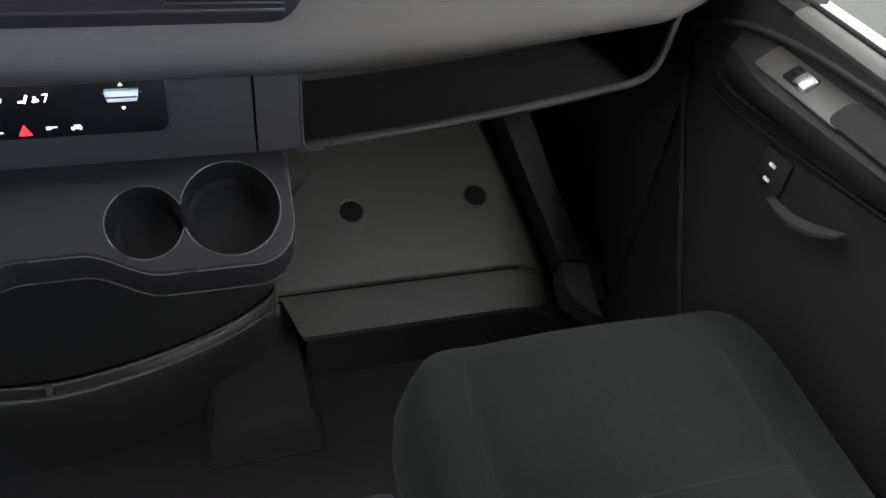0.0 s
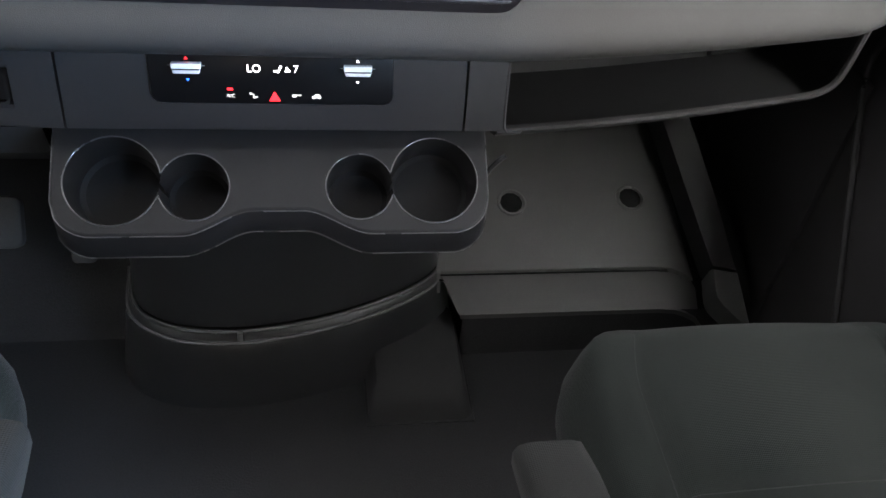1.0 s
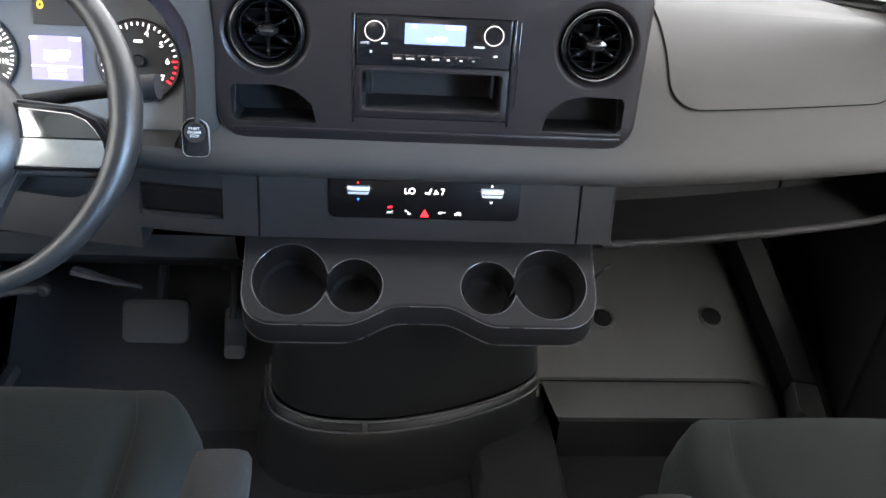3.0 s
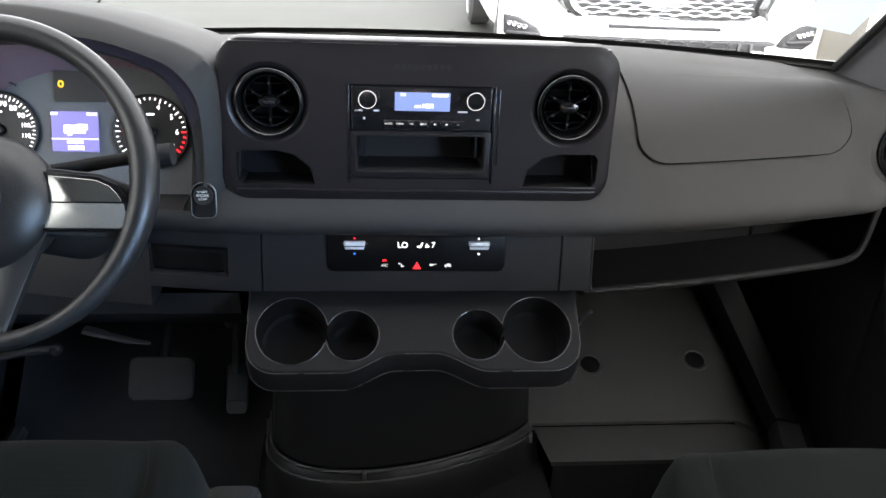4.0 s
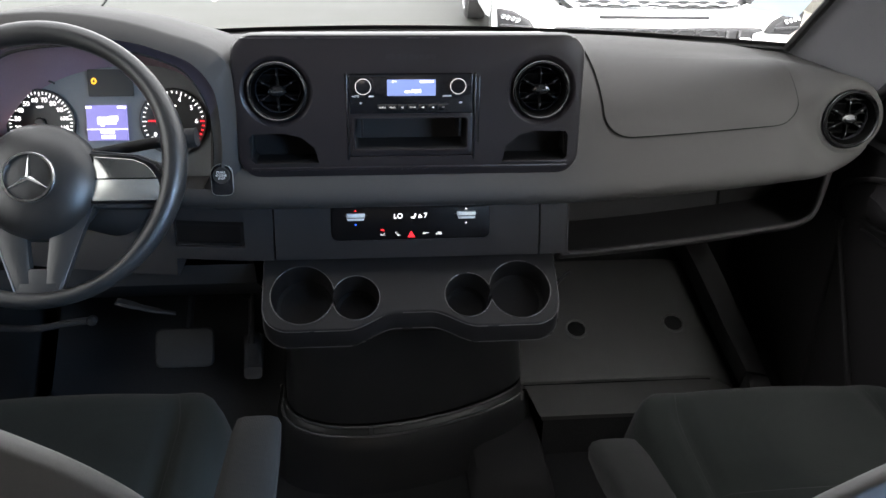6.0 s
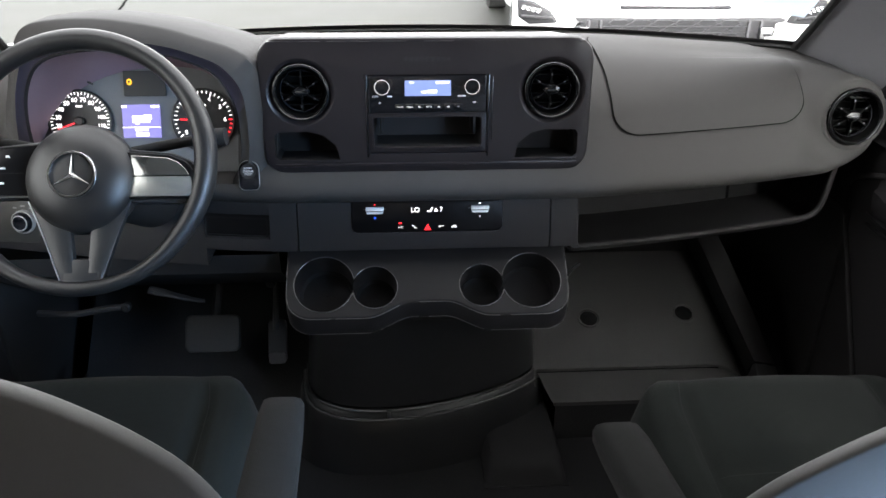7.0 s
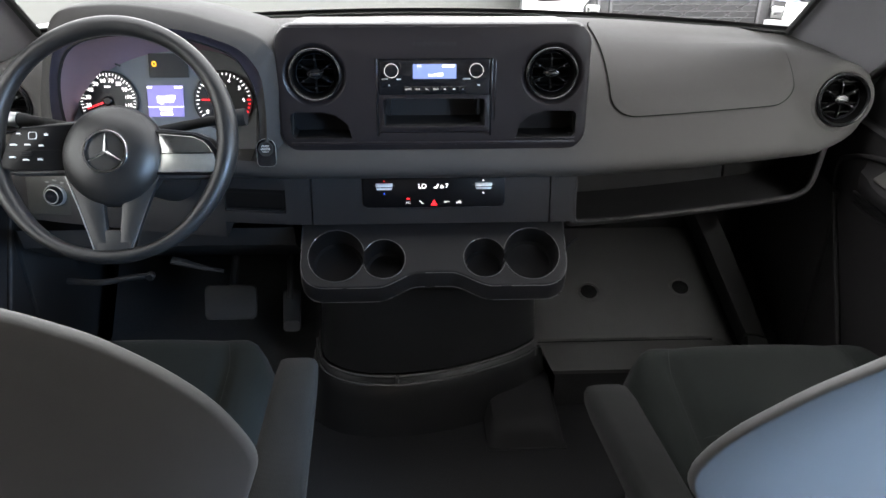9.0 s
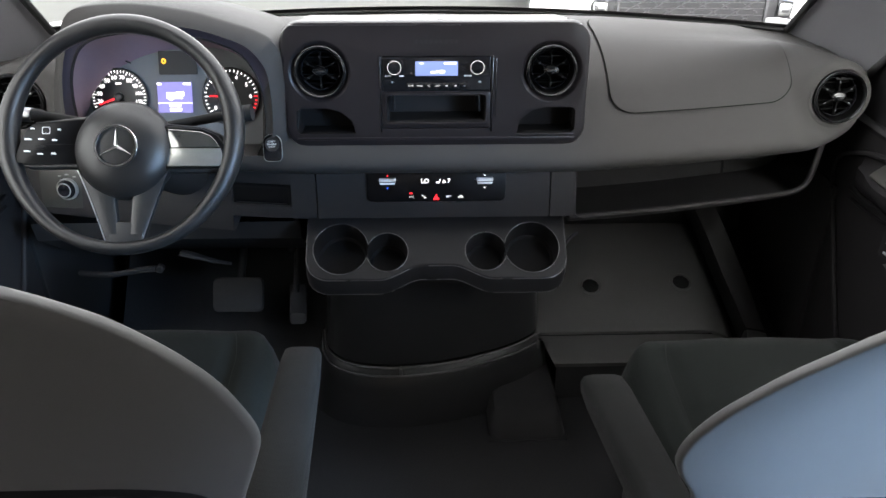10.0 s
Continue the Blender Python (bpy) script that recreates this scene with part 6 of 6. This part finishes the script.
for s in (-1, 1):
    for x in (0.485, 0.565):
        part("grille_divider", nbox(s * x - 0.010, s * x + 0.010, -0.030, 0.02, 0.585, 0.752, r=0.004, m=Matrix.Translation((TX, TY - 0.055, G))), TRUCKGREY, low_g)
    hk = part("tow_hook", nbox(s * 0.60 - 0.045, s * 0.60 + 0.045, -0.060, 0.0, 0.625, 0.715, r=0.018, m=Matrix.Translation((TX, TY - 0.05, G))), GRILLE, bp, "dull chrome tow hook")
    part("hook_eye", nbox(s * 0.60 - 0.028, s * 0.60 + 0.028, -0.062, -0.04, 0.650, 0.675, r=0.008, m=Matrix.Translation((TX, TY - 0.05, G))), TRUCKBLACK, hk)
    m = Matrix.Translation((TX + s * 0.87, TY + 0.062, G + 0.785)) @ pose(0, 0, 0, 0, 0, s * 20)
    loop = [(s * a, b) for a, b in ((-0.13, -0.055), (0.05, -0.075), (0.125, -0.03), (0.135, 0.085), (0.04, 0.075), (-0.08, 0.015))]
    fg = part("fog_lamp_recess", prism(bmesh.new(), loop, m @ pose(0, -0.080, 0), 0.06, 0.010), TRUCKBLACK, bp, "black fog lamp recess")
    part("recess_blade", nbox(*sorted((s * -0.10, s * 0.10)), -0.096, -0.07, -0.028, -0.012, r=0.006, m=m), TRUCKGREY, fg)
    for k in range(4):
        part("fog_lamp_cell", lathe(bmesh.new(), [(0.017, -0.01), (0.017, 0.010), (0.013, 0.014), (0.004, 0.006)], 16, m @ pose(s * (-0.015 + 0.033 * k), -0.080, 0.022 + 0.006 * k, 90)), GRILLE, fg, "chrome lamp cell")
# grille: chrome surround, black back, wavy chrome bars
gr = part("grille_back", nbox(-0.62, 0.62, 0.02, 0.06, 0.90, 1.36, m=Matrix.Translation((TX, TY, G))), TRUCKGREY, truck, "black grille")
outl = [(-0.52, 0.89), (0.52, 0.89), (0.62, 0.98), (0.65, 1.20), (0.60, 1.38), (-0.60, 1.38), (-0.65, 1.20), (-0.62, 0.98)]
outl = [(p.x, p.y) for p in spline([(a, b, 0) for a, b in outl + outl[:1]], 5)[:-1]]
part("grille_surround", loft(bmesh.new(), [[tr(x * f, y, 1.15 + (z - 1.15) * f) for x, z in outl] for f, y in ((0.93, 0.03), (0.94, -0.03), (1.0, -0.05), (1.06, -0.02), (1.07, 0.05))], closed=True), GRILLE, truck, "chrome grille surround")
for r in range(16):
    z = 0.918 + 0.0275 * r
    pts = []
    for k in range(-5, 5):
        x = 0.130 * k + (0.065 if r % 2 else 0)
        pts += [(x - 0.044, 0.0055), (x + 0.026, 0.0055), (x + 0.040, -0.0045), (x + 0.074, -0.0045)]
    pts = [(x, d) for x, d in pts if abs(x) < 0.585]
    part("grille_bar", tube(bmesh.new(), [tr(x, -0.012, z + d) for x, d in pts], 0.0050, 6, squash=0.8), GRILLE, gr)
for s in (-1, 1):
    # headlamps, wings and wheels
    loop = [(s * a, b) for a, b in ((0.66, 1.06), (0.98, 1.10), (1.0, 1.30), (0.66, 1.28))]
    hl = part("headlamp", loft(bmesh.new(), [[tr(x, 0.12 + 0.12 * (abs(x) - 0.66), z) for x, z in loop], [tr(x, -0.01 + 0.35 * (abs(x) - 0.66) ** 1.5, z) for x, z in loop]], closed=True, cap=True), GLOSS, truck, "dark headlamp")
    part("reflector", lathe(bmesh.new(), [(0.06, 0), (0.06, 0.03), (0.05, 0.035), (0.004, 0.01)], 24, Matrix.Translation(tr(s * 0.78, 0.01, 1.19)) @ pose(0, 0, 0, 90)), CHROME, hl)
    bm = loft(bmesh.new(), [[tr(s * w, y, z) for z, w in ((0.86, 0.96), (1.05, 0.985), (1.25, 0.97), (1.36, 0.92), (1.40, 0.79))] for y in (0.10, 0.30, 0.45)] )
    part("wing", bm, PAINT, truck)
    bm = loft(bmesh.new(), [[tr(s * w, y, z) for z, w in ((zb, 0.90), (1.05, 0.925), (1.25, 0.91), (1.36, 0.87), (1.40, 0.77))] for y, zb in ((0.45, 0.86), (0.55, 0.94), (0.75, 1.0), (1.0, 1.02), (1.25, 1.0), (1.45, 0.92), (1.52, 0.55), (2.0, 0.5), (5.6, 0.5))])
    part("body_side", bm, PAINT, truck, "white body side")
    for y, half in ((0.80, 0.955), (4.6, 0.89)):
        m = Matrix.Translation(tr(s * half, y, 0.41)) @ pose(0, 0, 0, 0, s * 90, 0)
        wh = part("wheel", lathe(bmesh.new(), [(0.10, -0.24), (0.36, -0.25), (0.405, -0.22), (0.41, -0.12), (0.405, -0.03), (0.36, 0.0), (0.30, -0.01)], 48, m), TYRE, truck, "black tyre")
        part("rim", lathe(bmesh.new(), [(0.30, -0.16), (0.305, 0.002), (0.285, -0.006), (0.265, -0.06), (0.10, -0.07), (0.09, -0.02), (0.02, -0.015)], 40, m), CHROME, wh, "chrome rim")
        for k in range(8):
            part("rim_spoke", nbox(0.07, 0.285, -0.022, 0.022, -0.06, -0.012, r=0.008, m=m @ pose(0, 0, 0, 0, 0, 45 * k)), CHROME, wh)
bm = loft(bmesh.new(), [across(1.37, 0.0, 0.80, 0.06), across(1.43, 0.10, 0.86, 0.05), across(1.47, 0.6, 0.88, 0.02), across(1.50, 1.35, 0.90, 0.0)])
part("bonnet", bm, PAINT, truck, "white bonnet")
bm = loft(bmesh.new(), [across(1.50, 1.35, 0.90, 0.0), across(1.95, 2.0, 0.76, 0.0)])
part("windscreen", bm, GLOSS, truck, "dark windscreen")
bm = loft(bmesh.new(), [across(1.95, 2.0, 0.76, 0), across(1.99, 2.6, 0.76, 0), across(1.96, 3.7, 0.76, 0), across(1.25, 3.9, 0.95, 0), across(1.25, 5.6, 0.98, 0), across(0.5, 5.6, 0.98, 0)])
part("cab_roof", bm, PAINT, truck)
truck.matrix_world = Matrix.Translation((TX, TY, G)) @ pose(0, 0, 0, 0, 0, -2) @ Matrix.Diagonal((1.08, 1, 1, 1)) @ Matrix.Translation((-TX, -TY, -G))
